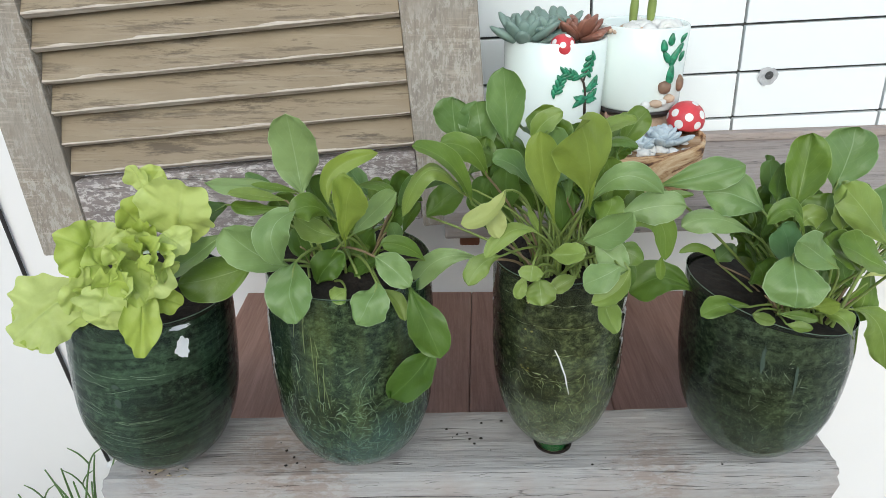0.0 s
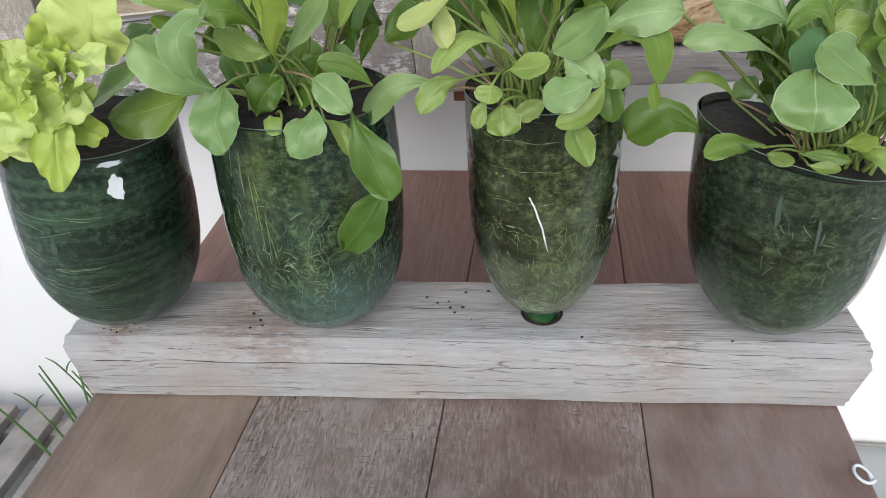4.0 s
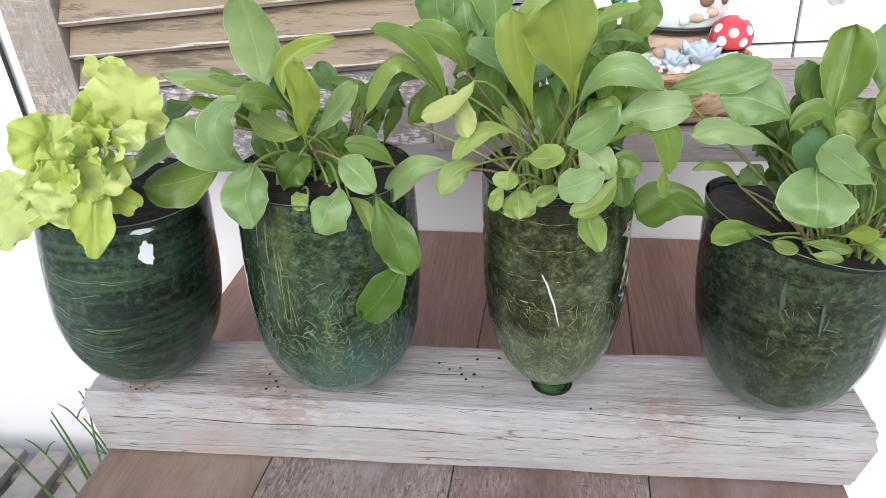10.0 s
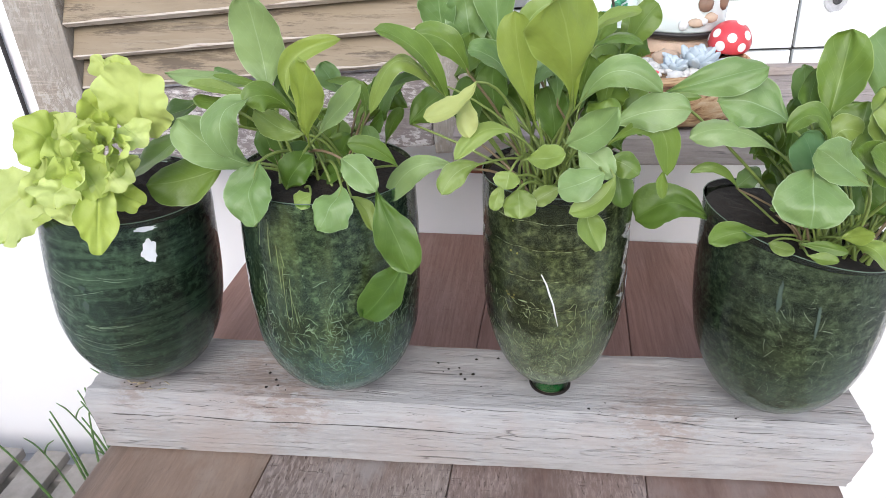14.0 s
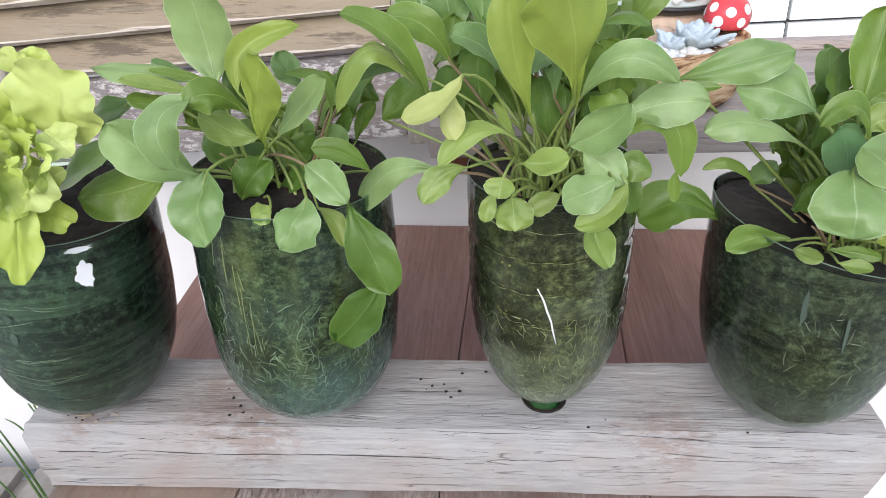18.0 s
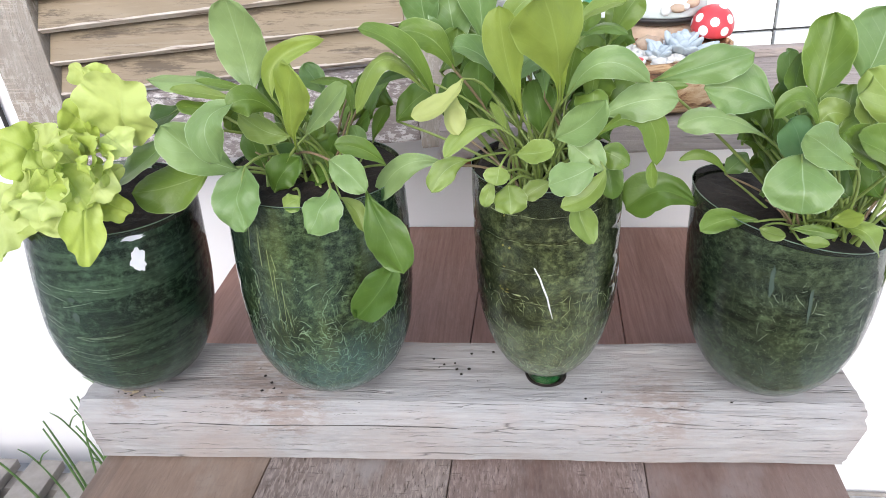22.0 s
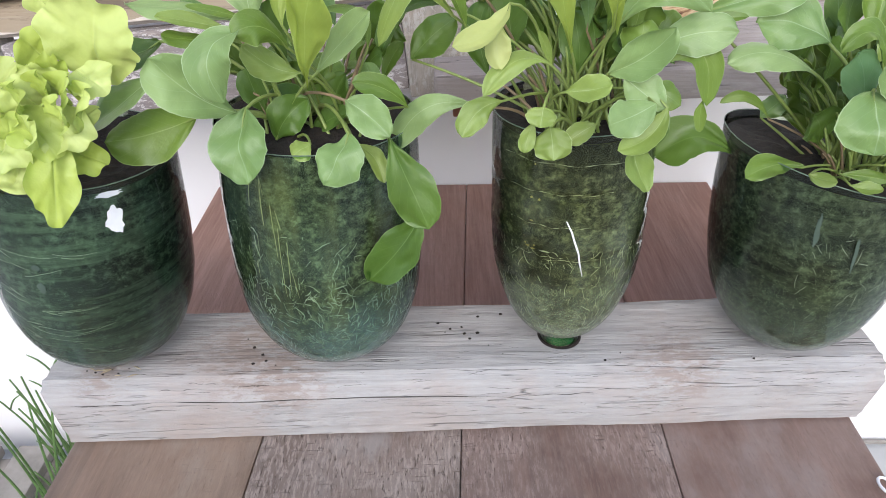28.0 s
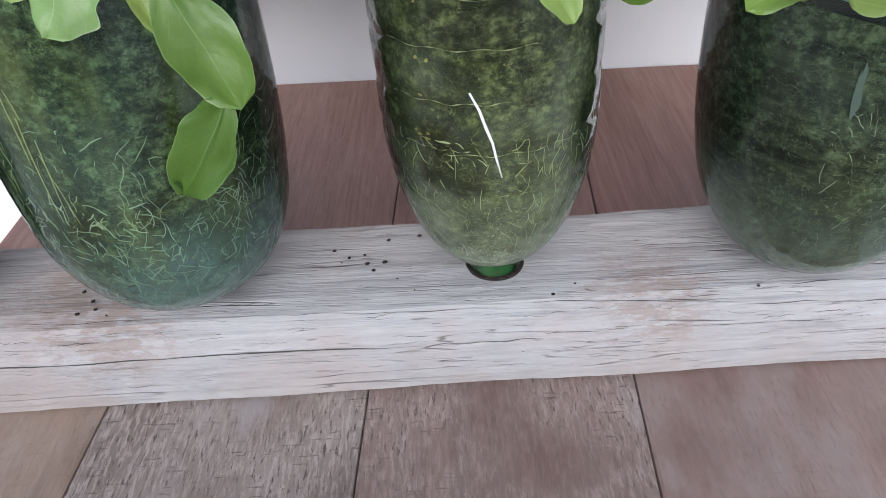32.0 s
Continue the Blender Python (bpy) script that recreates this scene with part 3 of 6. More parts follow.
def beam_mesh():
    nx, prof = 120, []
    pts = [(0.006, 0.0), (0.0, 0.0028), (-0.001, 0.012), (-0.001, 0.026), (0.0, 0.040), (0.004, 0.050), (0.011, 0.0558), (0.022, BH), (0.034, BH), (0.046, BH), (0.058, BH), (0.070, BH), (0.080, BH - 0.0006), (0.087, BH - 0.003), (BD, BH - 0.010), (BD, 0.030), (BD, 0.0)]
    pts = [(pa[0] + (pb[0] - pa[0]) * q / 3, pa[1] + (pb[1] - pa[1]) * q / 3) for pa, pb in zip(pts, pts[1:]) for q in range(3)] + [pts[-1]]
    verts, faces = [], []
    k = len(pts)
    for i in range(nx + 1):
        f = i / nx
        for j, (y, z) in enumerate(pts):
            g = max(0, j / 3 - 1)
            left = BX0 + 0.005 * noise.noise(Vector((0.5, g * 0.9, 3.3))) + 0.002 * noise.noise(Vector((0.5, g * 4.1, 8.3))) - 0.010 * (1 - min(1, abs(g - 5) / 4)) + 0.010 * max(0, min(1, (g - 7) / 3))
            right = BX1 + 0.003 * noise.noise(Vector((7.5, g * 1.7, 1.3))) + 0.0025 * noise.noise(Vector((7.5, g * 5.3, 4.3))) - 0.0010 * max(0, g - 4.5) - 0.009 * max(0, 1 - g / 3)
            x = left + (right - left) * f
            verts.append(beam_point(x, y, z))
    for i in range(nx):
        for j in range(k - 1):
            faces.append((i * k + j, (i + 1) * k + j, (i + 1) * k + j + 1, i * k + j + 1))
        faces.append((i * k + k - 1, (i + 1) * k + k - 1, (i + 1) * k, i * k))
    faces.append(tuple(range(k)))
    faces.append(tuple(range(nx * k + k - 1, nx * k - 1, -1)))
    return mesh_from("timber", verts, faces, BEAM)


part("timber", beam_mesh(), beam)


LONG_SPLITS = ((-0.285, -0.235, 0.0400, 0.0400, 0.0009), (-0.230, 0.03, 0.0410, 0.0375, 0.0013), (0.045, 0.10, 0.0370, 0.0360, 0.0008), (-0.20, -0.11, 0.0640, 0.0625, 0.0005), (-0.05, 0.08, 0.0600, 0.0560, 0.0005), (0.09, 0.20, 0.0590, 0.0530, 0.0006), (0.10, 0.13, 0.0400, 0.0395, 0.0006), (0.17, 0.26, 0.0400, 0.0390, 0.0006), (0.21, 0.30, 0.0500, 0.0480, 0.0006), (0.23, 0.30, 0.0600, 0.0590, 0.0006), (0.24, 0.30, 0.0300, 0.0300, 0.0005), (0.25, 0.30, 0.0700, 0.0690, 0.0006), (-0.28, -0.24, 0.0240, 0.0240, 0.0004))


def skin(g):
    """Front and top of the beam's section, unrolled: g metres up the front face, then back over the top."""
    pts = [(-0.001, 0.012), (-0.001, 0.026), (0.0, 0.040), (0.004, 0.050), (0.011, 0.0558), (0.022, BH), (0.080, BH)]
    g -= 0.012
    for (ya, za), (yb, zb) in zip(pts, pts[1:]):
        ln = math.hypot(yb - ya, zb - za)
        if g <= ln:
            q = g / ln
            return ya + (yb - ya) * q, za + (zb - za) * q, (zb - za) / ln, (yb - ya) / ln
        g -= ln
    return 0.080, BH, 0.0, 1.0


def split(x0, x1, g0, g1, width, seed):
    """A dark drying split along the grain, tapering to both ends."""
    n, verts = max(6, round(abs(x1 - x0) / 0.003)), []
    for k in range(n + 1):
        q = k / n
        g = g0 + (g1 - g0) * q + 0.0012 * noise.noise(Vector((q * 5, seed, 0.5)))
        w = width * (0.55 + 0.6 * noise.noise(Vector((q * 9, seed, 4.5)))) * min(1, 6 * q, 6 * (1 - q))
        for side in (-0.5, 0.5):
            y, z, front, up = skin(max(0.0125, g + side * max(0.00006, w)))
            p = beam_point(x0 + (x1 - x0) * q, y, z)
            verts.append((p[0], p[1] - 0.0004 * front, p[2] + 0.0004 * up))
    return mesh_from("split", verts, [(2 * k, 2 * k + 2, 2 * k + 3, 2 * k + 1) for k in range(n)], SPLIT)


for x0, x1, g0, g1, w in LONG_SPLITS:
    part("split", split(x0, x1, g0, g1, w, x0 * 40), beam, "dark drying split")
rng = random.Random(31)
made = []
for k in range(120):
    x, g = rng.uniform(-0.285, 0.30), rng.choice((rng.uniform(0.016, 0.056), rng.uniform(0.05, 0.085)))
    ln = rng.uniform(0.005, 0.026)
    made.append(split(x, min(0.300, x + ln), g, g + rng.uniform(-0.001, 0.001), rng.uniform(0.0002, 0.00042), k * 1.7))
tagged(part("fine_splits", join("fine_splits", made, SPLIT), beam, "short dark drying splits along the grain"), kind="stuff")

# ---- shelf on the wall ----
shelf = thing("wall_shelf", (0.3, 0.3, 0.645), "weathered grey plank shelf fixed to the wall", "shelf")
SH = Matrix.Translation((0.3, 0.0, 0.0)) @ Matrix.Rotation(-0.03, 4, "Y") @ Matrix.Translation((-0.3, 0, 0))
part("shelf_board", box("shelf_board", (0.0, 0.19, 0.645), (0.95, WY - 0.012, 0.674), SHELF, 0.003, SH), shelf)
part("wall_strip", box("wall_strip", (0.03, WY - 0.028, 0.6742), (0.95, WY - 0.0125, 0.684), SHELF, 0.002, SH), shelf)

# ---- old louvred shutter ----
shutter = thing("shutter", (-0.22, 0.25, 0.61), "old louvred wooden shutter with peeling beige paint", "shutter")
LEAN = Matrix.Translation((-0.22, 0.243, 0.69)) @ Matrix.Rotation(-0.088, 4, "Y") @ Matrix.Rotation(-0.06, 4, "X")
# in its own frame: x along the rail, z up the stile, front face at y = 0
part("stile", box("stile", (-0.243, 0, -0.075), (-0.187, 0.03, 0.62), STILE, 0.003, LEAN), shutter)
part("stile", box("stile", (0.172, 0, -0.078), (0.246, 0.03, 0.62), STILE, 0.003, LEAN), shutter)
part("bottom_rail", box("bottom_rail", (-0.1868, 0.002, -0.070), (0.1718, 0.028, 0.004), RAIL, 0.003, LEAN), shutter)
part("top_rail", box("top_rail", (-0.1868, 0.002, 0.56), (0.1718, 0.028, 0.62), RAIL, 0.003, LEAN), shutter)
for i in range(17):
    z = 0.0285 + i * 0.0315
    turn = LEAN @ Matrix.Translation((0, 0.015, z)) @ Matrix.Rotation(radians(58 + 1.5 * math.sin(i * 2.3)), 4, "X")
    bm = box_bm(-0.1866, 0.1716, -0.0195, 0.0330, -0.0034, 0.0034, 0.0008)
    bmesh.ops.transform(bm, matrix=turn, verts=bm.verts)
    sl = part("slat", bm_mesh("slat", bm, SLAT), shutter)
    nseg = 60
    verts, faces = [], []
    for k in range(nseg + 1):
        x = -0.1864 + 0.3578 * k / nseg
        w = 0.0012 + 0.0030 * max(0, noise.noise(Vector((x * 28, i * 5.1, 0)))) + 0.0004 * noise.noise(Vector((x * 120, i, 1)))
        q = 0.0036 + 0.0009 * noise.noise(Vector((x * 22, i * 3.3, 4)))
        for yy, zz in ((-0.0195 + w, q - 0.0002), (-0.0206, q), (-0.0206, -q), (-0.0195 + w * 0.5, -q)):
            verts.append(turn @ Vector((x, yy, zz)))
    for k in range(nseg):
        for j in range(4):
            j2 = (j + 1) % 4
            faces.append((k * 4 + j, (k + 1) * 4 + j, (k + 1) * 4 + j2, k * 4 + j2))
    part("slat_edge", mesh_from("slat_edge", verts, faces, EDGE), sl, "bare worn wooden slat edge")

# ---- bottles ----
def soft_noise(v, s, k):
    return noise.noise(Vector((v.x * s, v.y * s, v.z * s + k)))


def bottle(place, profile, lean_x, lean_y, cut, mat, label, soil_drop, squash=1.0, seed=0.0, soil_from=0.0, rings=(), soil=None):
    """Upside-down bottle: profile of (radius, height over its base), the top cut along a slanted plane."""
    ob = thing("bottle_planter", place, label, "planter", "bottle planters")
    M = Matrix.Translation(place) @ Matrix.Rotation(lean_x, 4, "Y") @ Matrix.Rotation(lean_y, 4, "X")
    top = profile[-1][1]

    def warp(v):
        h = v.z / top
        r = math.hypot(v.x, v.y)
        if r > 1e-5:
            k = 1 + 0.012 * soft_noise(v, 22, seed) + 0.004 * soft_noise(v, 70, seed)
            v = Vector((v.x * k, v.y * k * squash, v.z))
        v.z *= 1 + (h ** 3) * (cut[0] * v.x + cut[1] * v.y) / top
        return v

    def spline(prof, n=64):
        hs = np.array([h for _, h in prof])
        rs = np.array([r for r, _ in prof])
        t = np.concatenate([[0], np.cumsum(np.hypot(np.diff(hs), np.diff(rs)))])
        q = np.linspace(0, t[-1], n)
        m_ = np.gradient(rs, t), np.gradient(hs, t)
        i = np.clip(np.searchsorted(t, q, side="right") - 1, 0, len(t) - 2)
        d = t[i + 1] - t[i]
        s = (q - t[i]) / d
        h00, h10, h01, h11 = 2 * s**3 - 3 * s**2 + 1, s**3 - 2 * s**2 + s, -2 * s**3 + 3 * s**2, s**3 - s**2
        r = h00 * rs[i] + h10 * d * m_[0][i] + h01 * rs[i + 1] + h11 * d * m_[0][i + 1]
        h = h00 * hs[i] + h10 * d * m_[1][i] + h01 * hs[i + 1] + h11 * d * m_[1][i + 1]
        out = []
        for a, b in zip(r, h):
            for rh in rings:
                a -= 0.0013 * math.exp(-(((b - rh) / 0.002) ** 2))
            out.append((max(0.0004, float(a)), float(b)))
        return out

    prof = spline(profile)
    part("shell", lathe("shell", prof, mat, 64, M, warp), ob)
    # soil body just inside the shell
    inner = [(max(0.0003, r - 0.0022), h + 0.001) for r, h in prof if soil_from <= h <= top - soil_drop]
    def warp_in(v):
        return warp(v)
    me = lathe("soil_body", inner, soil, 64, M, warp_in)
    part("soil_body", me, ob, "dark soil with fine pale roots behind the plastic")
    # soil surface
    rr, hh = inner[-1]
    verts, faces = [], []
    nr, ns = 12, 48
    for i in range(nr + 1):
        for k in range(ns):
            g = 2 * math.pi * k / ns
            r = rr * i / nr * 0.999
            v = warp(Vector((r * math.cos(g), r * math.sin(g), hh)))
            v.z += (0.004 * soft_noise(v, 60, seed) + 0.0025 * soft_noise(v, 180, seed)) * (1 - (i / nr) ** 6) + 0.0002
            verts.append(M @ v)
    for i in range(nr):
        for k in range(ns):
            k2 = (k + 1) % ns
            faces.append((i * ns + k, (i + 1) * ns + k, (i + 1) * ns + k2, i * ns + k2))
    part("soil", mesh_from("soil", verts, faces, SOIL, True), ob, "dark crumbly potting soil")
    # the cut rim
    rim = [M @ warp(Vector((prof[-1][0] * math.cos(g), prof[-1][0] * math.sin(g), top))) for g in [2 * math.pi * k / 64 for k in range(65)]]
    part("rim", tube("rim", rim, 0.00035, RIM, 5, False), ob, "pale ragged cut edge")

    def on(ang, h, out=0.0):
        """A point on the wall: angle in degrees from the front (towards the right), height, distance outwards."""
        r = np.interp(h, [b for _, b in prof], [a for a, _ in prof]) + out
        g = radians(ang - 90)
        return M @ warp(Vector((r * math.cos(g), r * math.sin(g), h)))

    return ob, on, M


P_WIDE = [(0.0155, 0.0), (0.0155, 0.005), (0.033, 0.008), (0.053, 0.021), (0.0645, 0.040), (0.0695, 0.066), (0.0700, 0.10), (0.0685, 0.13), (0.067, 0.150)]


def scaled(prof, r, h):
    return [(a * r, b * h) for a, b in prof]


P_ONE = [(0.0155, 0.0), (0.0155, 0.004), (0.034, 0.008), (0.053, 0.020), (0.0645, 0.038), (0.0708, 0.062), (0.0725, 0.090), (0.0715, 0.115), (0.069, 0.157)]
P_FOUR = [(0.003, 0.0), (0.012, 0.0012), (0.027, 0.007), (0.042, 0.019), (0.0535, 0.036), (0.0610, 0.056), (0.0648, 0.080), (0.0662, 0.105), (0.0650, 0.150)]
B1, on1, M1 = bottle((-0.263, 0.034, 0.509), scaled(P_ONE, 0.875, 1.075), 0.10, 0.02, (0.02, 0.0), GREEN_TEAL, "wide dark green cut plastic bottle planter holding lettuce", 0.006, seed=1.0, soil=SOIL_ONE)
B2, on2, M2 = bottle((-0.095, 0.036, 0.508), scaled(P_WIDE, 0.93, 1.245), 0.015, 0.0, (0.0, 0.0), GREEN_MID, "green cut plastic bottle planter with pale roots showing", 0.003, seed=4.0, soil=SOIL_TWO)
B3, on3, M3 = bottle((0.0755, 0.043, 0.492), [(0.0145, 0.0), (0.0148, 0.020), (0.0155, 0.027), (0.026, 0.034), (0.036, 0.047), (0.045, 0.068), (0.0505, 0.092), (0.0525, 0.118), (0.0525, 0.15), (0.0522, 0.205)], -0.025, 0.0, (0, 0), GREEN_OLIVE, "narrow olive green upturned plastic bottle planter, neck in a hole", 0.006, seed=7.0, soil_from=0.035, rings=(0.095, 0.118, 0.141, 0.164), soil=SOIL_THREE)
B4, on4, M4 = bottle((0.246, 0.041, 0.508), scaled(P_FOUR, 0.98, 1.04), -0.06, 0.0, (-0.28, 0.0), GREEN_DEEP, "dark green cut plastic bottle planter with slanted rim", 0.004, seed=9.0, soil=SOIL_FOUR)


def roots(name, ob, on, count, seed, ang, hts, mat, rad=0.00026, step=0.0045, out=-0.0011, flat=0.5, level=math.pi, turn=0.8, upright=False):
    """Fine roots and streaks that wander over the soil, just behind the plastic."""
    rng = random.Random(seed)
    made = []
    for _ in range(count):
        a, h = rng.uniform(*ang), rng.uniform(*hts)
        if noise.noise(Vector((a * 0.05, h * 42, seed))) < rng.uniform(-0.5, 0.25):
            continue
        d = rng.choice((-1.57, 1.57)) + rng.gauss(0, 0.55) if upright and rng.random() < 0.7 else rng.uniform(-level, level)
        pts = []
        for k in range(rng.randint(2, 5)):
            pts.append(on(a, h, out + rng.uniform(-0.0002, 0.0003)))
            d += rng.uniform(-turn, turn) * min(1, level)
            a += math.cos(d) * step / 0.06 * 57.3 * flat
            h = min(hts[1], max(hts[0] * 0.9, h + math.sin(d) * step))
        r = rad * rng.uniform(0.6, 1.5)
        made.append(tube("r", pts, [r] * (len(pts) - 1) + [r * 0.4], mat, 4, False))
    return tagged(part(name, join(name, made, mat), ob, "fine pale roots and light streaks pressed against the plastic"), kind="stuff")


roots("root_mat", B2, on2, 760, 25, (-80, 80), (0.014, 0.100), ROOT_BRIGHT, 0.00019, 0.0026, flat=0.9, turn=0.5, upright=True)
roots("root_mat", B2, on2, 330, 5, (-80, 80), (0.050, 0.135), ROOT, 0.00015, 0.0028, flat=0.9, turn=0.5, upright=True)
# Tan streaks drawn in place of reflections along folds in the plastic.
roots("root_mat", B2, on2, 15, 35, (-34, -8), (0.100, 0.172), GLINT_TAN, 0.00022, 0.013, flat=0.10, turn=0.2, upright=True)
roots("root_mat", B3, on3, 300, 6, (-80, 80), (0.045, 0.125), ROOT, 0.00016, 0.0030, flat=0.9, turn=0.4, upright=True)
# Short, nearly level pale streaks over the first bottle's left and front.
roots("root_mat", B1, on1, 150, 7, (-80, 10), (0.015, 0.13), ROOT, 0.00017, 0.006, -0.0011, 1.0, 0.25, turn=0.5)
roots("root_mat", B4, on4, 130, 8, (-30, 80), (0.03, 0.13), ROOT, 0.00013, 0.0024, flat=0.9, turn=0.5, upright=True)
part("neck", lathe("neck", [(0.0125, 0.0), (0.0125, 0.010), (0.0136, 0.012), (0.0136, 0.0145), (0.0125, 0.0165), (0.0128, 0.022), (0.0142, 0.029), (0.019, 0.0325)], NECK, 40, M3), B3, "emerald green threaded neck")
part("thick_root", tube("thick_root", [on3(a, h, 0.0001) for a, h in ((-11, 0.149), (-7, 0.141), (-4.5, 0.134), (-1.5, 0.126), (0, 0.118), (2.5, 0.108))], [0.0004, 0.0006, 0.0007, 0.0006, 0.0006, 0.0003], ROOT_BRIGHT, 6), B3, "one thick white root")


def scrap(name, ob, on, a, h, w, ht, mat, seed, label, out=0.0005):
    """A ragged patch on the bottle's wall: torn label, glue, drawn glint or highlight."""
    rng = random.Random(seed)
    n, verts, faces = 22, [on(a, h, out)], []
    for k in range(n):
        g = 2 * math.pi * k / n
        q = 1 + 0.45 * noise.noise(Vector((math.cos(g) * 2.6, math.sin(g) * 2.6, seed * 3.7))) + 0.12 * rng.uniform(-1, 1)
        verts.append(on(a + w * q * math.cos(g), h + ht * q * math.sin(g), out))
    for k in range(n):
        faces.append((0, 1 + k, 1 + (k + 1) % n))
    part(name, mesh_from(name, verts, faces, mat, True), ob, label)


scrap("label_scrap", B1, on1, 40, 0.146, 5.0, 0.0085, LABEL, 21, "torn white label scrap")
scrap("label_scrap", B1, on1, 40, 0.163, 7, 0.0018, LABEL, 4, "torn white label scrap")
scrap("glue_patch", B1, on1, -4, 0.104, 2.2, 0.004, GLUE, 6, "grey-green glue patch")
scrap("glue_patch", B1, on1, -5, 0.118, 2.5, 0.002, GLUE, 8, "grey-green glue patch")
scrap("glue_patch", B4, on4, -24, 0.128, 1.3, 0.010, GLUE, 9, "pale glue streak")
scrap("glue_patch", B4, on4, -3, 0.118, 1.0, 0.013, GLUE, 11, "pale glue streak")
# White strips draw the highlight down the outer edge of two bottles.
scrap("torn_strip", B2, on2, -80, 0.105, 1.3, 0.045, LABEL, 12, "ragged white highlight strip along the side")
scrap("torn_strip", B3, on3, 84, 0.112, 1.4, 0.024, LABEL, 13, "ragged white highlight strip along the side")
# Glints on the bottle's rings, painted as small gold dashes.
for a, h, w in ((-38, 0.1262, 1.6), (-34, 0.1250, 1.8), (-40, 0.1280, 0.9), (-33, 0.1275, 1.0), (-36, 0.1450, 1.2), (-37, 0.1612, 1.1), (-31, 0.1608, 1.0), (-35, 0.1842, 0.8)):
    scrap("foil_scrap", B3, on3, a, h, w, 0.0007, GLINT_GOLD, a + 90, "gold glint dash on a bottle ring", -0.0008)
# Thin white horizontal bar beside the lowest gold dashes.
scrap("label_scrap", B3, on3, -25, 0.1248, 4.5, 0.0006, LABEL, 31, "thin white horizontal bar", -0.0008)
# Pale broken arcs paint the bright dashes of light along the rings.
for a0, a1, h in ((-58, 20, 0.166), (-55, 5, 0.143), (-25, 48, 0.1185), (-50, -12, 0.1205), (-62, 40, 0.186)):
    arc = [on3(a0 + (a1 - a0) * k / 24, h + 0.0006 * math.sin(k * 0.9 + h * 300), -0.0009) for k in range(25)]
    part("scratch", tube("scratch", arc, [0.00030 * max(0.15, math.sin(k * 1.7 + a0)) for k in range(25)], ROOT, 4, False), B3, "pale glint line round a bottle ring")

# ---- plants ----
CROWN = {}


def crown(ob, place, spread):
    CROWN[ob] = (Vector(place), spread)


def bez(a, b, c, t):
    return a * (1 - t) ** 2 + b * (2 * t * (1 - t)) + c * t**2


def lettuce_leaf(plant, base, tip, width, arch, cup, frill):
    """A soft round blade, cupped, whose free edge is thrown into ruffles of the given strength."""
    rng = random.Random(round(base[0] * 9000 + tip[2] * 7000 + width * 5000))
    base, tip = Vector(base), Vector(tip)
    along = tip - base
    ln = along.length
    t = along / ln
    hint = Vector((0.4 * rng.uniform(-1, 1), -0.72, 0.66 + 0.25 * rng.uniform(-1, 1)))
    n = (hint - t * hint.dot(t)).normalized()
    s = t.cross(n).normalized()
    seed = rng.uniform(0, 50)
    nr, na = 14, 120
    turns = max(6, round(1.57 * (ln + width) / 0.0125))
    ruffle = min(0.0030, 0.075 * width) * (0.35 + 0.65 * frill)
    verts, faces, uvs = [], [], []
    for i in range(nr + 1):
        q = i / nr
        for k in range(na):
            g = 2 * math.pi * k / na
            ph = turns * g + seed + 2.4 * noise.noise(Vector((math.cos(g) * 1.5, math.sin(g) * 1.5, seed)))
            out = 1 + 0.20 * noise.noise(Vector((math.cos(g) * 1.6, math.sin(g) * 1.6, seed + 3))) + 0.03 * frill * math.cos(ph) * min(1, q * 1.2)
            x, y = q * out * math.cos(g), q * out * math.sin(g)
            neck = 0.45 + 0.55 * min(1, max(0, (x + 1.0) / 1.1)) ** 0.7
            free = min(1, max(0, (x + 0.9) / 0.7))
            lift = ln * arch * (0.9 - 1.1 * x * x) * 0.5 + cup * width * 0.17 * (y * y + max(0, x) ** 2)
            lift += free * ruffle * (q ** 5 * math.sin(ph) + 0.9 * q ** 2.5 * math.sin(0.43 * ph + seed))
            lift += width * 0.16 * noise.noise(Vector((x * 1.0, y * 1.0, seed))) + width * 0.035 * noise.noise(Vector((x * 3.2, y * 3.2, seed + 8)))
            lift -= width * 0.035 * math.exp(-((y / 0.06) ** 2)) * min(1, max(0, 0.9 - x))
            y += free * 0.6 * ruffle / width * q ** 5 * math.cos(ph)
            verts.append(base + t * (ln * 0.5 * (1 + x)) + s * (width * 0.5 * y * neck) + n * lift)
            uvs.append(((x + 1) / 2, 0.5 + 0.49 * q * math.sin(g)))
    for i in range(nr):
        for k in range(na):
            k2 = (k + 1) % na
            faces.append((i * na + k, (i + 1) * na + k, (i + 1) * na + k2, i * na + k2))
    return part("leaf", mesh_from("leaf", verts, faces, LETTUCE, True, uvs), plant)


FACE = Vector((0.0, -0.72, 0.66))


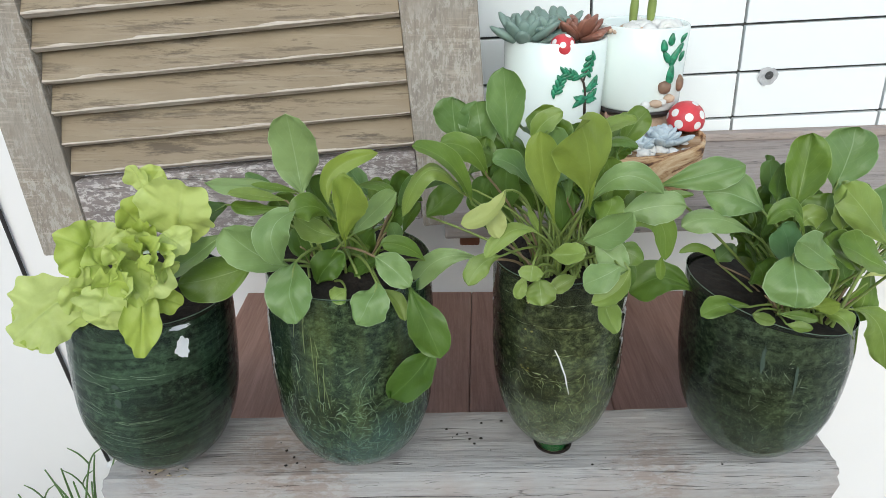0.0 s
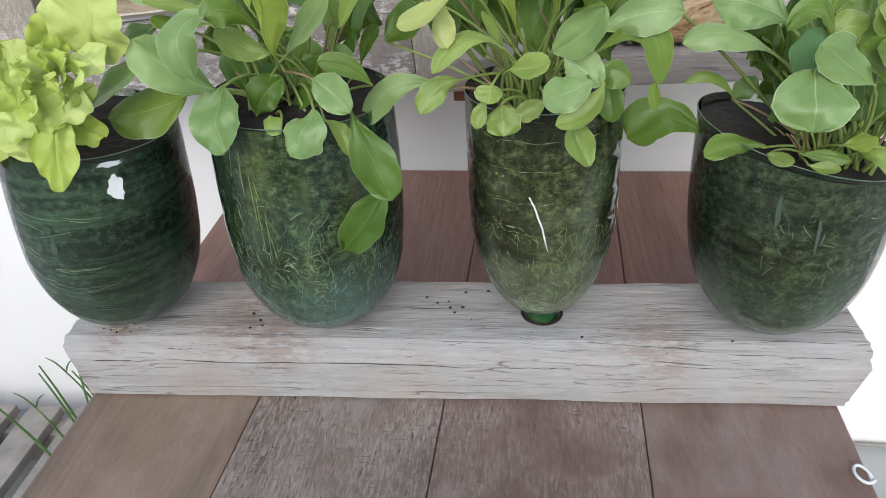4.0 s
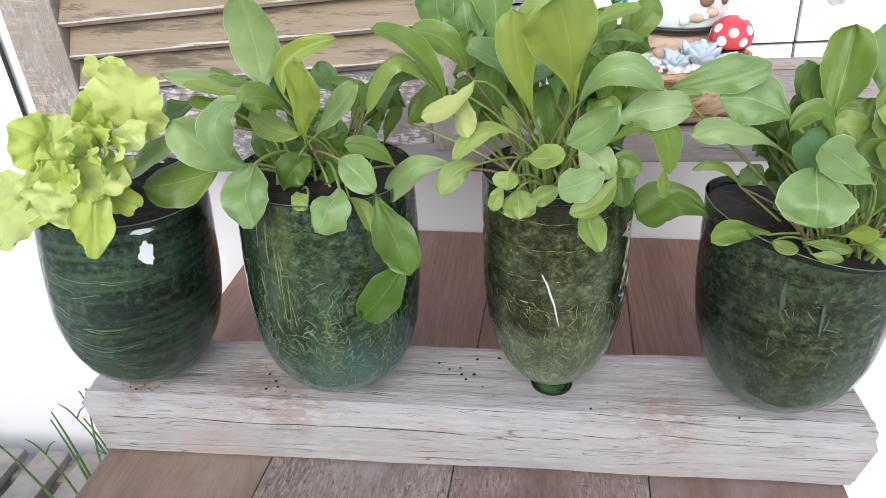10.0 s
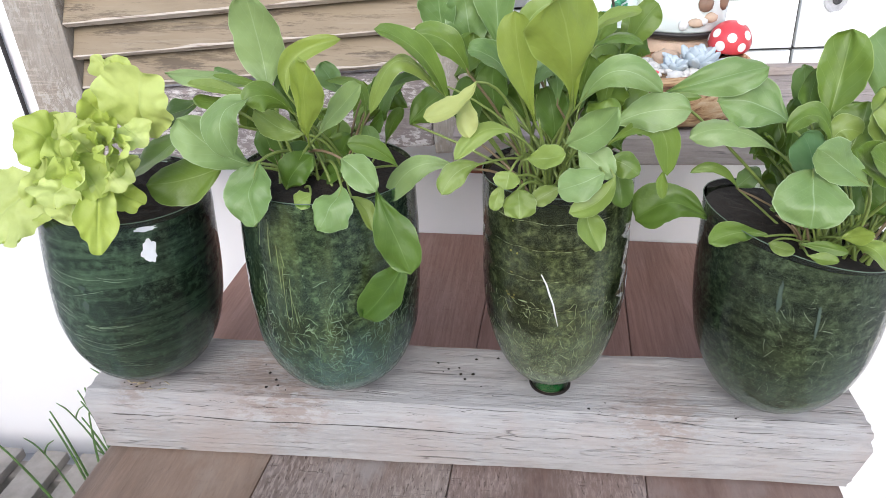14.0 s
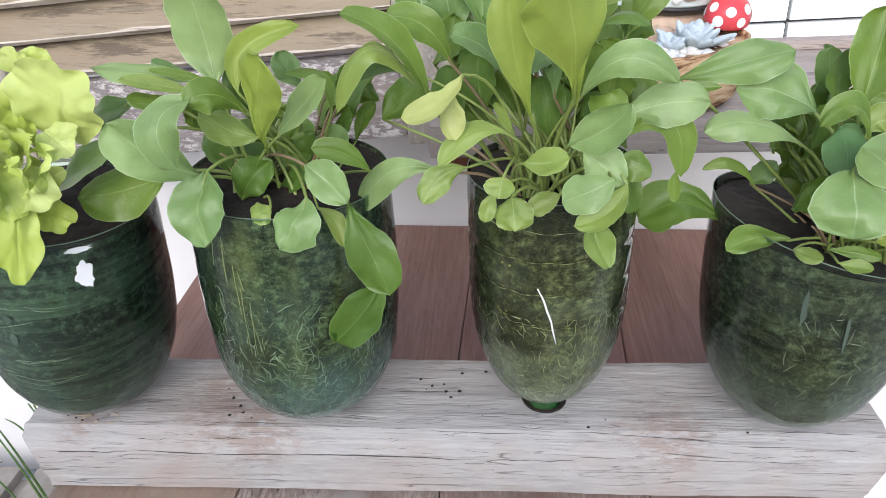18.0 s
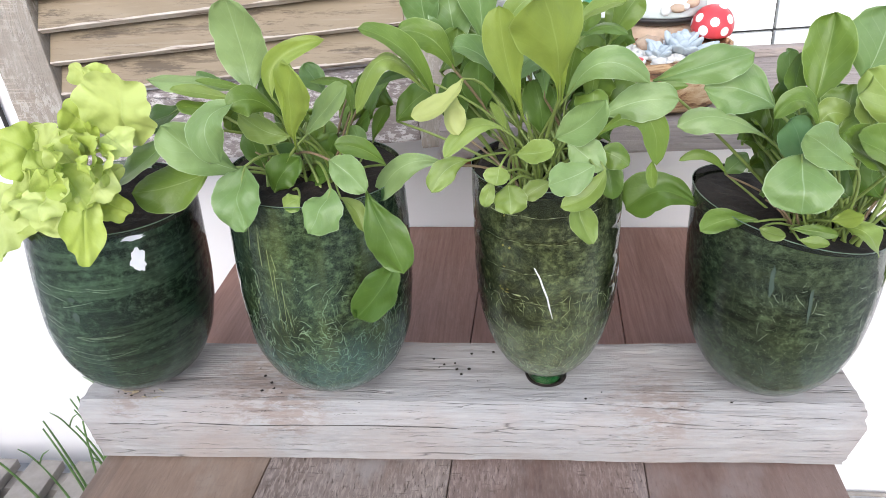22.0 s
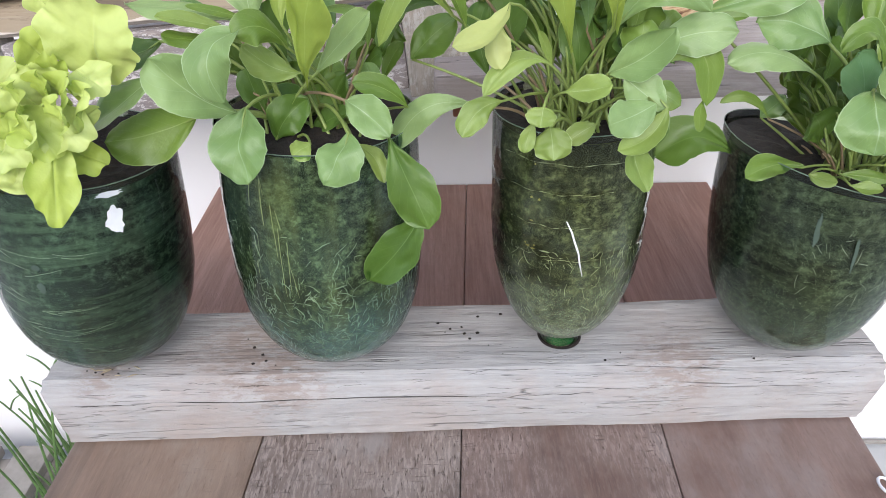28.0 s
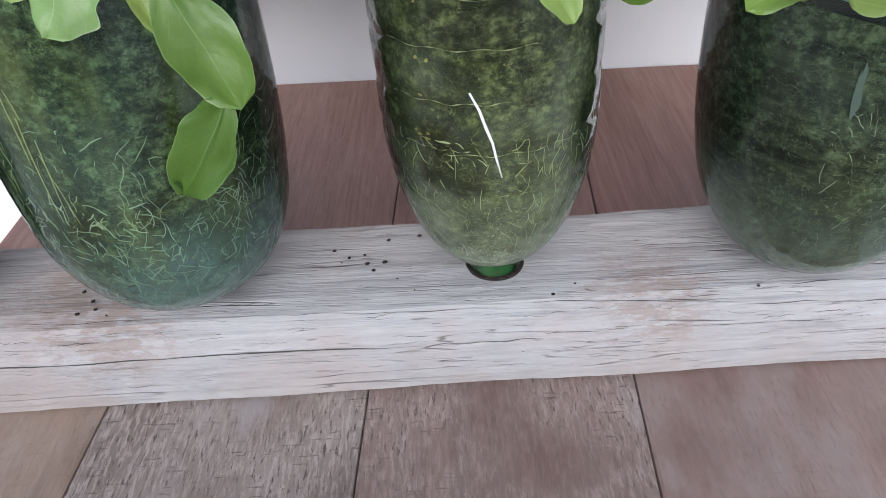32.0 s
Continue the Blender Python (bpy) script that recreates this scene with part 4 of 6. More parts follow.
def blade(plant, base, mid, tip, width, mat, roll=0.0, wide=0.6, taper=1.0, blunt=2.3, fold=None, stalk=True):
    """A leaf blade along a curve through base, mid and tip: roll turns it about the midrib, wide says where it is widest,
    taper how it narrows to the stalk, blunt how round its end is, fold how its halves rise; a stalk joins it to the crown."""
    rng = random.Random(round(base[0] * 9000 + tip[2] * 7000 + width * 5000))
    base, mid, tip = Vector(base), Vector(mid), Vector(tip)
    ctrl = mid * 2 - (base + tip) * 0.5
    seed = rng.uniform(0, 90)
    ln = (mid - base).length + (tip - mid).length
    if fold is None:
        fold = rng.choice((-1, 1)) * rng.uniform(0.10, 0.36)
    coil = radians(rng.uniform(-44, 44))
    lop = rng.uniform(-0.07, 0.07)
    wavy = rng.uniform(0.7, 1.3) * min(1.0, 0.4 + width / 0.05)
    nu, nv = 22, 12

    def axes(u):
        d = (bez(base, ctrl, tip, min(1, u + 0.02)) - bez(base, ctrl, tip, max(0, u - 0.02))).normalized()
        n = FACE - d * FACE.dot(d)
        if n.length < 0.15:
            n = Vector((0.2, -0.3, 1.0)) - d * Vector((0.2, -0.3, 1.0)).dot(d)
        n = Matrix.Rotation(radians(roll) + coil * (u - 0.5), 3, d) @ n.normalized()
        return d, n, d.cross(n)

    verts, faces, uvs = [], [], []
    for i in range(nu + 1):
        u = i / nu
        p = bez(base, ctrl, tip, u)
        d, n, s = axes(u)
        if u < wide:
            w = 0.07 + 0.93 * math.sin(u / wide * math.pi / 2) ** (taper * 1.25)
        else:
            w = max(0.0, 1 - ((u - wide) / (1 - wide)) ** blunt) ** 0.55
        for j in range(nv + 1):
            v = j / nv * 2 - 1
            rim = v * v
            side = 3 if v > 0 else 0
            k = w * width * 0.5 * (1 + rim * (0.11 * noise.noise(Vector((u * 5.2, seed + side, 0))) + 0.06 * noise.noise(Vector((u * 13, seed + side, 4)))) + lop * v)
            lift = width * 0.5 * w * (fold * abs(v) ** 1.5 - 0.05 * math.exp(-((v / 0.16) ** 2)))
            lift += 0.12 * wavy * width * rim * noise.noise(Vector((u * 4.6, v * 1.8 + seed, seed)))
            lift += 0.10 * wavy * width * noise.noise(Vector((u * 2.9, v * 1.5, seed + 7)))
            lift += 0.030 * wavy * width * abs(v) ** 2.5 * math.sin(u * 15 + seed * 3 + side)
            lift += 0.009 * width * abs(math.sin((u * 4.6 - abs(v) * 0.9) * math.pi)) * min(1, 3 * abs(v)) * (1 - rim)
            verts.append(p + s * (v * k) + n * lift)
            uvs.append((u, (v + 1) / 2))
    for i in range(nu):
        for j in range(nv):
            a = i * (nv + 1) + j
            faces.append((a, a + 1, a + nv + 2, a + nv + 1))
    ob = part("leaf", mesh_from("leaf", verts, faces, mat, True, uvs), plant)
    if not stalk:
        return ob
    # stalk, running on as the midrib under the blade
    c, spread = CROWN[plant]
    root = c + Vector((rng.uniform(-1, 1) * spread + (base.x - c.x) * 0.10, rng.uniform(-1, 1) * spread, -0.004))
    lead = (ctrl - base).normalized()
    gap = (base - root).length
    rise = root + Vector((0, 0, 0.5 * gap))
    bow = rise.lerp(base - lead * gap * 0.4, 0.45)
    bow.z = max(bow.z, min(root.z, base.z) + 0.008)
    pts = [bez(root, bow, base, k / 9) for k in range(9)]
    thick = 0.0006 + 0.015 * width
    rad = [thick * (1.35 - 0.045 * k) for k in range(9)]
    for k in range(4):
        u = k / 12
        d, n, s = axes(u)
        pts.append(bez(base, ctrl, tip, u) - n * thick * (0.5 + 0.5 * k))
        rad.append(thick * (0.9 - 0.22 * k))
    part("stalk", tube("stalk", pts, rad, STALK_RED if rng.random() < 0.08 else STALK, 6), ob)
    return ob


P1 = thing("lettuce_plant", (-0.250, 0.030, 0.668), "pale yellow-green frilly lettuce growing in a green bottle", "plant")
crown(P1, (-0.250, 0.018, 0.670), 0.012)
P2 = thing("arugula_plant", (-0.095, 0.036, 0.674), "leafy green arugula bunch spilling over its bottle", "plant", "arugula plants")
crown(P2, (-0.093, 0.026, 0.686), 0.026)
P3 = thing("arugula_plant", (0.071, 0.043, 0.677), "tall dense arugula bunch with broad light green leaves", "plant", "arugula plants")
crown(P3, (0.071, 0.028, 0.686), 0.024)
P4 = thing("arugula_plant", (0.240, 0.035, 0.645), "arugula bunch with bluish green round leaves beside bare soil", "plant", "arugula plants")
crown(P4, (0.252, 0.022, 0.640), 0.018)

# arugula of the second bottle
blade(P2, (-0.117, 0.010, 0.759), (-0.119, 0.010, 0.786), (-0.120, 0.000, 0.817), 0.031, LEAF_COOL, 8, wide=0.52, taper=0.75, blunt=4)
blade(P2, (-0.122, 0.020, 0.756), (-0.151, 0.010, 0.765), (-0.179, 0.000, 0.770), 0.017, LEAF_COOL, 18, wide=0.66, taper=1.2)
blade(P2, (-0.119, 0.015, 0.757), (-0.134, 0.008, 0.764), (-0.148, 0.000, 0.769), 0.005, LEAF_MID, -11, wide=0.5)
blade(P2, (-0.140, 0.030, 0.756), (-0.150, 0.030, 0.760), (-0.160, 0.030, 0.766), 0.010, LEAF_COOL2, 14, wide=0.6)
blade(P2, (-0.128, 0.010, 0.753), (-0.146, 0.003, 0.760), (-0.163, -0.005, 0.765), 0.009, LEAF, -6, wide=0.6)
blade(P2, (-0.132, 0.010, 0.748), (-0.151, 0.005, 0.750), (-0.164, 0.000, 0.754), 0.012, LEAF_MID, 15, wide=0.6)
blade(P2, (-0.094, -0.015, 0.751), (-0.102, -0.030, 0.766), (-0.115, -0.038, 0.764), 0.018, LEAF_MID, -20, wide=0.6)
blade(P2, (-0.112, -0.036, 0.766), (-0.125, -0.050, 0.758), (-0.121, -0.048, 0.734), 0.025, LEAF_COOL, 10, wide=0.45, taper=0.8, blunt=2, fold=-0.1, stalk=False)
blade(P2, (-0.124, -0.010, 0.712), (-0.144, -0.025, 0.730), (-0.161, -0.030, 0.751), 0.031, LEAF_COOL, -12, wide=0.66, taper=1.1, blunt=2.6)
blade(P2, (-0.121, -0.015, 0.718), (-0.123, -0.030, 0.703), (-0.118, -0.040, 0.685), 0.032, LEAF_COOL2, 12, wide=0.48, taper=0.7, blunt=2.3)
blade(P2, (-0.174, 0.005, 0.730), (-0.196, 0.000, 0.716), (-0.220, -0.000, 0.699), 0.025, LEAF_COOL, 14, wide=0.62, taper=1.0, blunt=2.6)
blade(P2, (-0.159, 0.010, 0.703), (-0.187, 0.010, 0.693), (-0.213, 0.005, 0.690), 0.033, LEAF_MID, -10, wide=0.5, taper=0.9, blunt=2.2)
blade(P2, (-0.177, 0.030, 0.742), (-0.198, 0.030, 0.732), (-0.218, 0.030, 0.719), 0.026, LEAF_DARK, 20, wide=0.5, taper=0.9)
blade(P2, (-0.094, -0.020, 0.764), (-0.089, -0.015, 0.784), (-0.061, -0.010, 0.794), 0.013, LEAF_YELLOW2, 24, wide=0.5, taper=0.8)
blade(P2, (-0.086, -0.015, 0.730), (-0.082, -0.028, 0.761), (-0.075, -0.038, 0.788), 0.028, LEAF_YELLOW2, -6, wide=0.72, taper=1.9, blunt=2.2)
blade(P2, (-0.090, -0.010, 0.736), (-0.103, -0.015, 0.741), (-0.116, -0.020, 0.754), 0.017, LEAF, -9, wide=0.6, taper=1.0)
blade(P2, (-0.082, -0.005, 0.734), (-0.066, -0.010, 0.753), (-0.050, -0.015, 0.769), 0.016, LEAF_COOL, 10, wide=0.6, taper=1.1, blunt=2.8)
blade(P2, (-0.055, 0.010, 0.742), (-0.059, 0.010, 0.762), (-0.079, 0.010, 0.764), 0.010, LEAF_MID, 20, wide=0.6)
blade(P2, (-0.033, -0.005, 0.714), (-0.046, -0.010, 0.727), (-0.062, -0.015, 0.732), 0.013, LEAF_MID, -21, wide=0.6)
blade(P2, (-0.066, -0.015, 0.722), (-0.054, -0.023, 0.717), (-0.042, -0.030, 0.707), 0.020, LEAF_COOL, 10, wide=0.5, taper=0.7, blunt=2.2)
blade(P2, (-0.065, -0.025, 0.707), (-0.070, -0.036, 0.698), (-0.078, -0.040, 0.684), 0.027, LEAF_COOL2, 8, wide=0.5, taper=0.6, blunt=2.3)
blade(P2, (-0.087, -0.020, 0.699), (-0.092, -0.023, 0.697), (-0.097, -0.025, 0.694), 0.015, LEAF, 9, wide=0.5, taper=0.7)
blade(P2, (-0.062, -0.015, 0.696), (-0.052, -0.020, 0.690), (-0.047, -0.025, 0.677), 0.011, LEAF, -21, wide=0.5)
blade(P2, (-0.044, -0.022, 0.705), (-0.034, -0.030, 0.682), (-0.022, -0.032, 0.651), 0.028, LEAF_DARK, 6, wide=0.7, taper=1.3, blunt=2.5)
blade(P2, (-0.028, -0.028, 0.656), (-0.040, -0.027, 0.634), (-0.060, -0.020, 0.607), 0.026, LEAF_DARK, -8, wide=0.55, taper=0.7, blunt=2.4)
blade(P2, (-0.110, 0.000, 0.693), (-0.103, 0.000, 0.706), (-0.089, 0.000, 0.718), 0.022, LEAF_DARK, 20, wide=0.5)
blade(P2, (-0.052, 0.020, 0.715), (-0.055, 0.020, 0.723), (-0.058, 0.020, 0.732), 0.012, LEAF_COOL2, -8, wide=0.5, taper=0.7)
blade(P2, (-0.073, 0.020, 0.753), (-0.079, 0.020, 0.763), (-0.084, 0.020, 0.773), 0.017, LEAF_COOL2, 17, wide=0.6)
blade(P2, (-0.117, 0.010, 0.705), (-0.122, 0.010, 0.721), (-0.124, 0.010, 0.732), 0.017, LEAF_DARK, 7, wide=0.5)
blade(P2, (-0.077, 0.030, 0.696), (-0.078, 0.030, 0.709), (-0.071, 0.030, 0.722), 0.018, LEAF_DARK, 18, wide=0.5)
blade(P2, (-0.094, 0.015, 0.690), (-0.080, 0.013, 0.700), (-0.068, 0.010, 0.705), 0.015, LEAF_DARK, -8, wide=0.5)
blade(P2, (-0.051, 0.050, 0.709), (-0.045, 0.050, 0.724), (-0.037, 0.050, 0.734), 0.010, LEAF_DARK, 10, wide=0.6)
# arugula of the third bottle
blade(P3, (0.009, 0.000, 0.711), (-0.022, 0.005, 0.710), (-0.043, 0.005, 0.684), 0.018, LEAF_COOL, -15, wide=0.68, taper=1.3, blunt=2.6)
blade(P3, (0.000, 0.000, 0.754), (-0.015, -0.012, 0.787), (-0.039, -0.020, 0.802), 0.016, LEAF_MID, 16, wide=0.5, taper=1.0)
blade(P3, (0.011, 0.020, 0.766), (-0.003, 0.015, 0.788), (-0.022, 0.010, 0.793), 0.018, LEAF_MID, -14, wide=0.55, taper=1.0)
blade(P3, (-0.008, 0.000, 0.763), (-0.029, -0.010, 0.782), (-0.047, -0.012, 0.750), 0.016, LEAF, 20, wide=0.45, taper=0.9)
blade(P3, (-0.010, 0.010, 0.765), (-0.024, 0.008, 0.768), (-0.042, 0.005, 0.760), 0.008, LEAF_DARK, 5, wide=0.5)
blade(P3, (-0.032, 0.045, 0.725), (-0.021, 0.045, 0.738), (-0.005, 0.045, 0.750), 0.022, LEAF_DARK, 16, wide=0.5, taper=0.8)
blade(P3, (0.019, -0.030, 0.776), (0.009, -0.040, 0.765), (-0.009, -0.045, 0.760), 0.015, LEAF_PALE, 22, wide=0.6, taper=0.8, fold=0.35)
blade(P3, (0.015, -0.030, 0.766), (0.013, -0.033, 0.756), (0.016, -0.035, 0.745), 0.014, LEAF_PALE, 21, wide=0.5, taper=0.7, fold=-0.3, stalk=False)
blade(P3, (0.042, -0.025, 0.744), (0.024, -0.030, 0.748), (0.007, -0.035, 0.731), 0.013, LEAF, 14, wide=0.55, taper=1.0)
blade(P3, (0.020, -0.005, 0.717), (0.006, -0.012, 0.714), (-0.003, -0.018, 0.701), 0.016, LEAF, -13, wide=0.6, taper=1.0)
blade(P3, (0.039, -0.030, 0.723), (0.038, -0.033, 0.719), (0.037, -0.036, 0.714), 0.016, LEAF, 13, wide=0.5, taper=0.5)
blade(P3, (0.035, -0.026, 0.713), (0.032, -0.028, 0.705), (0.030, -0.030, 0.697), 0.009, LEAF, -9, wide=0.6, taper=0.7)
blade(P3, (0.044, -0.026, 0.710), (0.045, -0.030, 0.703), (0.046, -0.034, 0.694), 0.021, LEAF, 20, wide=0.55, taper=0.5, blunt=3)
blade(P3, (0.069, -0.024, 0.711), (0.061, -0.026, 0.707), (0.053, -0.028, 0.702), 0.012, LEAF, -7, wide=0.55, taper=0.7)
blade(P3, (0.049, -0.035, 0.733), (0.060, -0.040, 0.736), (0.070, -0.045, 0.740), 0.014, LEAF, 10, wide=0.55, taper=0.8, blunt=2.6)
blade(P3, (0.091, -0.050, 0.732), (0.078, -0.056, 0.728), (0.066, -0.062, 0.726), 0.019, LEAF_COOL, -8, wide=0.5, taper=0.6, blunt=2.2)
blade(P3, (0.097, -0.050, 0.730), (0.089, -0.054, 0.717), (0.073, -0.058, 0.711), 0.014, LEAF, 10, wide=0.55, taper=0.8)
blade(P3, (0.084, -0.050, 0.710), (0.086, -0.052, 0.699), (0.093, -0.055, 0.686), 0.016, LEAF, -8, wide=0.5, taper=0.6)
blade(P3, (0.078, -0.035, 0.740), (0.086, -0.040, 0.735), (0.097, -0.046, 0.728), 0.019, LEAF_COOL, 14, wide=0.5, taper=0.8)
blade(P3, (0.071, -0.030, 0.741), (0.086, -0.040, 0.753), (0.095, -0.050, 0.769), 0.021, LEAF_COOL, 20, wide=0.5, taper=0.7, blunt=2.0, fold=0.55)
blade(P3, (0.104, 0.000, 0.716), (0.107, -0.003, 0.704), (0.110, -0.005, 0.690), 0.016, LEAF_DARK, 17, wide=0.5, taper=0.7)
blade(P3, (0.099, -0.010, 0.724), (0.107, -0.013, 0.723), (0.116, -0.015, 0.717), 0.016, LEAF_MID, 15, wide=0.5, taper=0.7)
blade(P3, (0.073, -0.020, 0.761), (0.069, -0.036, 0.795), (0.061, -0.044, 0.825), 0.041, LEAF_YELLOW2, 4, wide=0.66, taper=1.9, blunt=3.0)
blade(P3, (0.053, -0.020, 0.749), (0.043, -0.030, 0.785), (0.039, -0.030, 0.814), 0.021, LEAF_YELLOW2, -12, wide=0.68, taper=1.8, blunt=2.6)
blade(P3, (0.039, 0.000, 0.767), (0.026, -0.003, 0.783), (0.012, -0.005, 0.787), 0.018, LEAF_COOL2, 18, wide=0.55, taper=0.9)
blade(P3, (-0.009, 0.060, 0.777), (-0.012, 0.060, 0.795), (-0.013, 0.060, 0.812), 0.027, LEAF_COOL2, -24, wide=0.6, taper=1.0, blunt=2.8)
blade(P3, (0.010, 0.055, 0.768), (0.007, 0.055, 0.791), (0.004, 0.055, 0.810), 0.031, LEAF_COOL2, -6, wide=0.6, taper=1.0, blunt=2.6)
blade(P3, (0.028, 0.050, 0.773), (0.025, 0.050, 0.805), (0.022, 0.050, 0.835), 0.028, LEAF_COOL2, -17, wide=0.62, taper=1.2, blunt=2.6)
blade(P3, (0.042, 0.030, 0.788), (0.049, 0.030, 0.801), (0.062, 0.030, 0.809), 0.015, LEAF, 10, wide=0.5)
blade(P3, (0.066, 0.010, 0.751), (0.062, 0.005, 0.774), (0.051, 0.000, 0.766), 0.014, LEAF_COOL2, 20, wide=0.5)
blade(P3, (0.079, -0.005, 0.758), (0.097, -0.014, 0.779), (0.123, -0.015, 0.767), 0.018, LEAF_COOL, 16, wide=0.5, taper=0.9)
blade(P3, (0.098, 0.005, 0.745), (0.123, 0.000, 0.758), (0.147, -0.005, 0.762), 0.007, LEAF_MID, 13, wide=0.5)
blade(P3, (0.100, 0.000, 0.743), (0.120, -0.004, 0.753), (0.142, -0.008, 0.755), 0.023, LEAF_COOL, 14, wide=0.55, taper=0.9, blunt=2.6)
blade(P3, (0.098, 0.000, 0.731), (0.124, -0.005, 0.744), (0.134, -0.005, 0.713), 0.016, LEAF_MID, 20, wide=0.6, taper=1.0)
blade(P3, (0.132, -0.004, 0.716), (0.132, -0.004, 0.707), (0.134, -0.004, 0.697), 0.007, LEAF_MID, 17, wide=0.5, stalk=False)
blade(P3, (0.086, 0.030, 0.791), (0.097, 0.030, 0.800), (0.113, 0.030, 0.803), 0.014, LEAF, -22, wide=0.5)
blade(P3, (0.088, 0.030, 0.783), (0.102, 0.030, 0.789), (0.116, 0.030, 0.784), 0.010, LEAF_DARK, -21, wide=0.5)
blade(P3, (0.043, -0.020, 0.742), (0.039, -0.025, 0.752), (0.034, -0.030, 0.763), 0.005, LEAF, -10, wide=0.6)
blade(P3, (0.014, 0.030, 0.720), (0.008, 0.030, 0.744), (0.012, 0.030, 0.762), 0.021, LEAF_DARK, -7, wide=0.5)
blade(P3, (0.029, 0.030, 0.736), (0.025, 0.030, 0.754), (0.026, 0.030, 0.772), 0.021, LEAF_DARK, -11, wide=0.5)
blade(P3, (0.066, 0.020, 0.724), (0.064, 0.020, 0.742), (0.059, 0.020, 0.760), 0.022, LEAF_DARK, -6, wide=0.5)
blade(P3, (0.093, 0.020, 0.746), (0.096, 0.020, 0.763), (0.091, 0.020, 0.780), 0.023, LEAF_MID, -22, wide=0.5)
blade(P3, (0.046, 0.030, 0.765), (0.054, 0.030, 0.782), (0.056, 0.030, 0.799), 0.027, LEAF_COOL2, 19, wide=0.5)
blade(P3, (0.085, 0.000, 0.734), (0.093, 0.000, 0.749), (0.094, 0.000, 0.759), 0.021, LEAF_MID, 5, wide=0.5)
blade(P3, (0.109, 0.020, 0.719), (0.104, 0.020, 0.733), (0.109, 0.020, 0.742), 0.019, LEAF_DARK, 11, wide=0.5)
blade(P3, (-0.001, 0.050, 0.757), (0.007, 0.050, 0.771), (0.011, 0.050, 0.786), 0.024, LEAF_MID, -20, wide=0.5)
# arugula of the fourth bottle
blade(P4, (0.134, 0.030, 0.755), (0.162, 0.020, 0.767), (0.189, 0.020, 0.774), 0.023, LEAF_COOL2, 10, wide=0.6, taper=1.1, blunt=2.6)
blade(P4, (0.204, 0.015, 0.742), (0.184, 0.020, 0.752), (0.163, 0.020, 0.752), 0.032, LEAF_COOL2, -14, wide=0.5, taper=0.8, blunt=2.4)
blade(P4, (0.202, 0.012, 0.724), (0.172, 0.010, 0.738), (0.147, 0.010, 0.732), 0.020, LEAF_COOL, 12, wide=0.58, taper=1.0, blunt=2.4)
blade(P4, (0.227, 0.015, 0.742), (0.230, 0.020, 0.768), (0.232, 0.025, 0.795), 0.028, LEAF_MID, -14, wide=0.6, taper=1.0, blunt=3, fold=0.4)
blade(P4, (0.221, 0.030, 0.743), (0.221, 0.033, 0.757), (0.224, 0.035, 0.770), 0.019, LEAF_DARK, 21, wide=0.5, taper=0.7)
blade(P4, (0.229, 0.050, 0.738), (0.223, 0.050, 0.752), (0.220, 0.050, 0.767), 0.017, LEAF_COOL2, -11, wide=0.6, taper=0.8)
blade(P4, (0.257, 0.025, 0.753), (0.264, 0.030, 0.775), (0.268, 0.035, 0.796), 0.042, LEAF_COOL2, 8, wide=0.58, taper=0.9, blunt=2.6)
blade(P4, (0.284, -0.010, 0.726), (0.259, -0.015, 0.752), (0.240, -0.010, 0.771), 0.026, LEAF, -22, wide=0.6, taper=1.0)
blade(P4, (0.294, 0.015, 0.720), (0.297, 0.020, 0.741), (0.293, 0.020, 0.762), 0.045, LEAF_COOL2, -10, wide=0.6, taper=0.8, blunt=2.4)
blade(P4, (0.298, 0.020, 0.708), (0.311, 0.020, 0.723), (0.327, 0.020, 0.735), 0.019, LEAF_MID, 8, wide=0.5)
blade(P4, (0.307, 0.030, 0.694), (0.325, 0.030, 0.703), (0.344, 0.030, 0.704), 0.020, LEAF_COOL2, 16, wide=0.5)
blade(P4, (0.300, 0.030, 0.680), (0.326, 0.033, 0.681), (0.349, 0.035, 0.661), 0.012, LEAF_PALE, -11, wide=0.6)
blade(P4, (0.299, 0.030, 0.651), (0.330, 0.040, 0.630), (0.346, 0.040, 0.588), 0.026, LEAF, 10, wide=0.62, taper=1.2)
blade(P4, (0.221, -0.015, 0.736), (0.206, -0.020, 0.758), (0.192, -0.020, 0.747), 0.015, LEAF_MID, 18, wide=0.5)
blade(P4, (0.212, -0.020, 0.716), (0.209, -0.020, 0.733), (0.201, -0.020, 0.747), 0.022, LEAF_TEAL, -12, wide=0.5, taper=0.7)
blade(P4, (0.203, -0.040, 0.733), (0.201, -0.056, 0.722), (0.201, -0.060, 0.708), 0.038, LEAF_COOL2, 5, wide=0.5, taper=0.55, blunt=2.2, fold=0.06)
blade(P4, (0.234, -0.040, 0.725), (0.216, -0.045, 0.738), (0.199, -0.050, 0.749), 0.022, LEAF_COOL, -14, wide=0.6, taper=1.0, blunt=2.4)
blade(P4, (0.276, -0.030, 0.716), (0.251, -0.033, 0.731), (0.232, -0.035, 0.742), 0.024, LEAF_MID, 8, wide=0.55, taper=0.8)
blade(P4, (0.255, -0.030, 0.717), (0.240, -0.030, 0.730), (0.226, -0.030, 0.742), 0.028, LEAF_MID, 24, wide=0.5, taper=0.7)
blade(P4, (0.202, 0.000, 0.672), (0.183, 0.000, 0.673), (0.166, -0.006, 0.668), 0.016, LEAF_MID, 10, wide=0.6, taper=1.0)
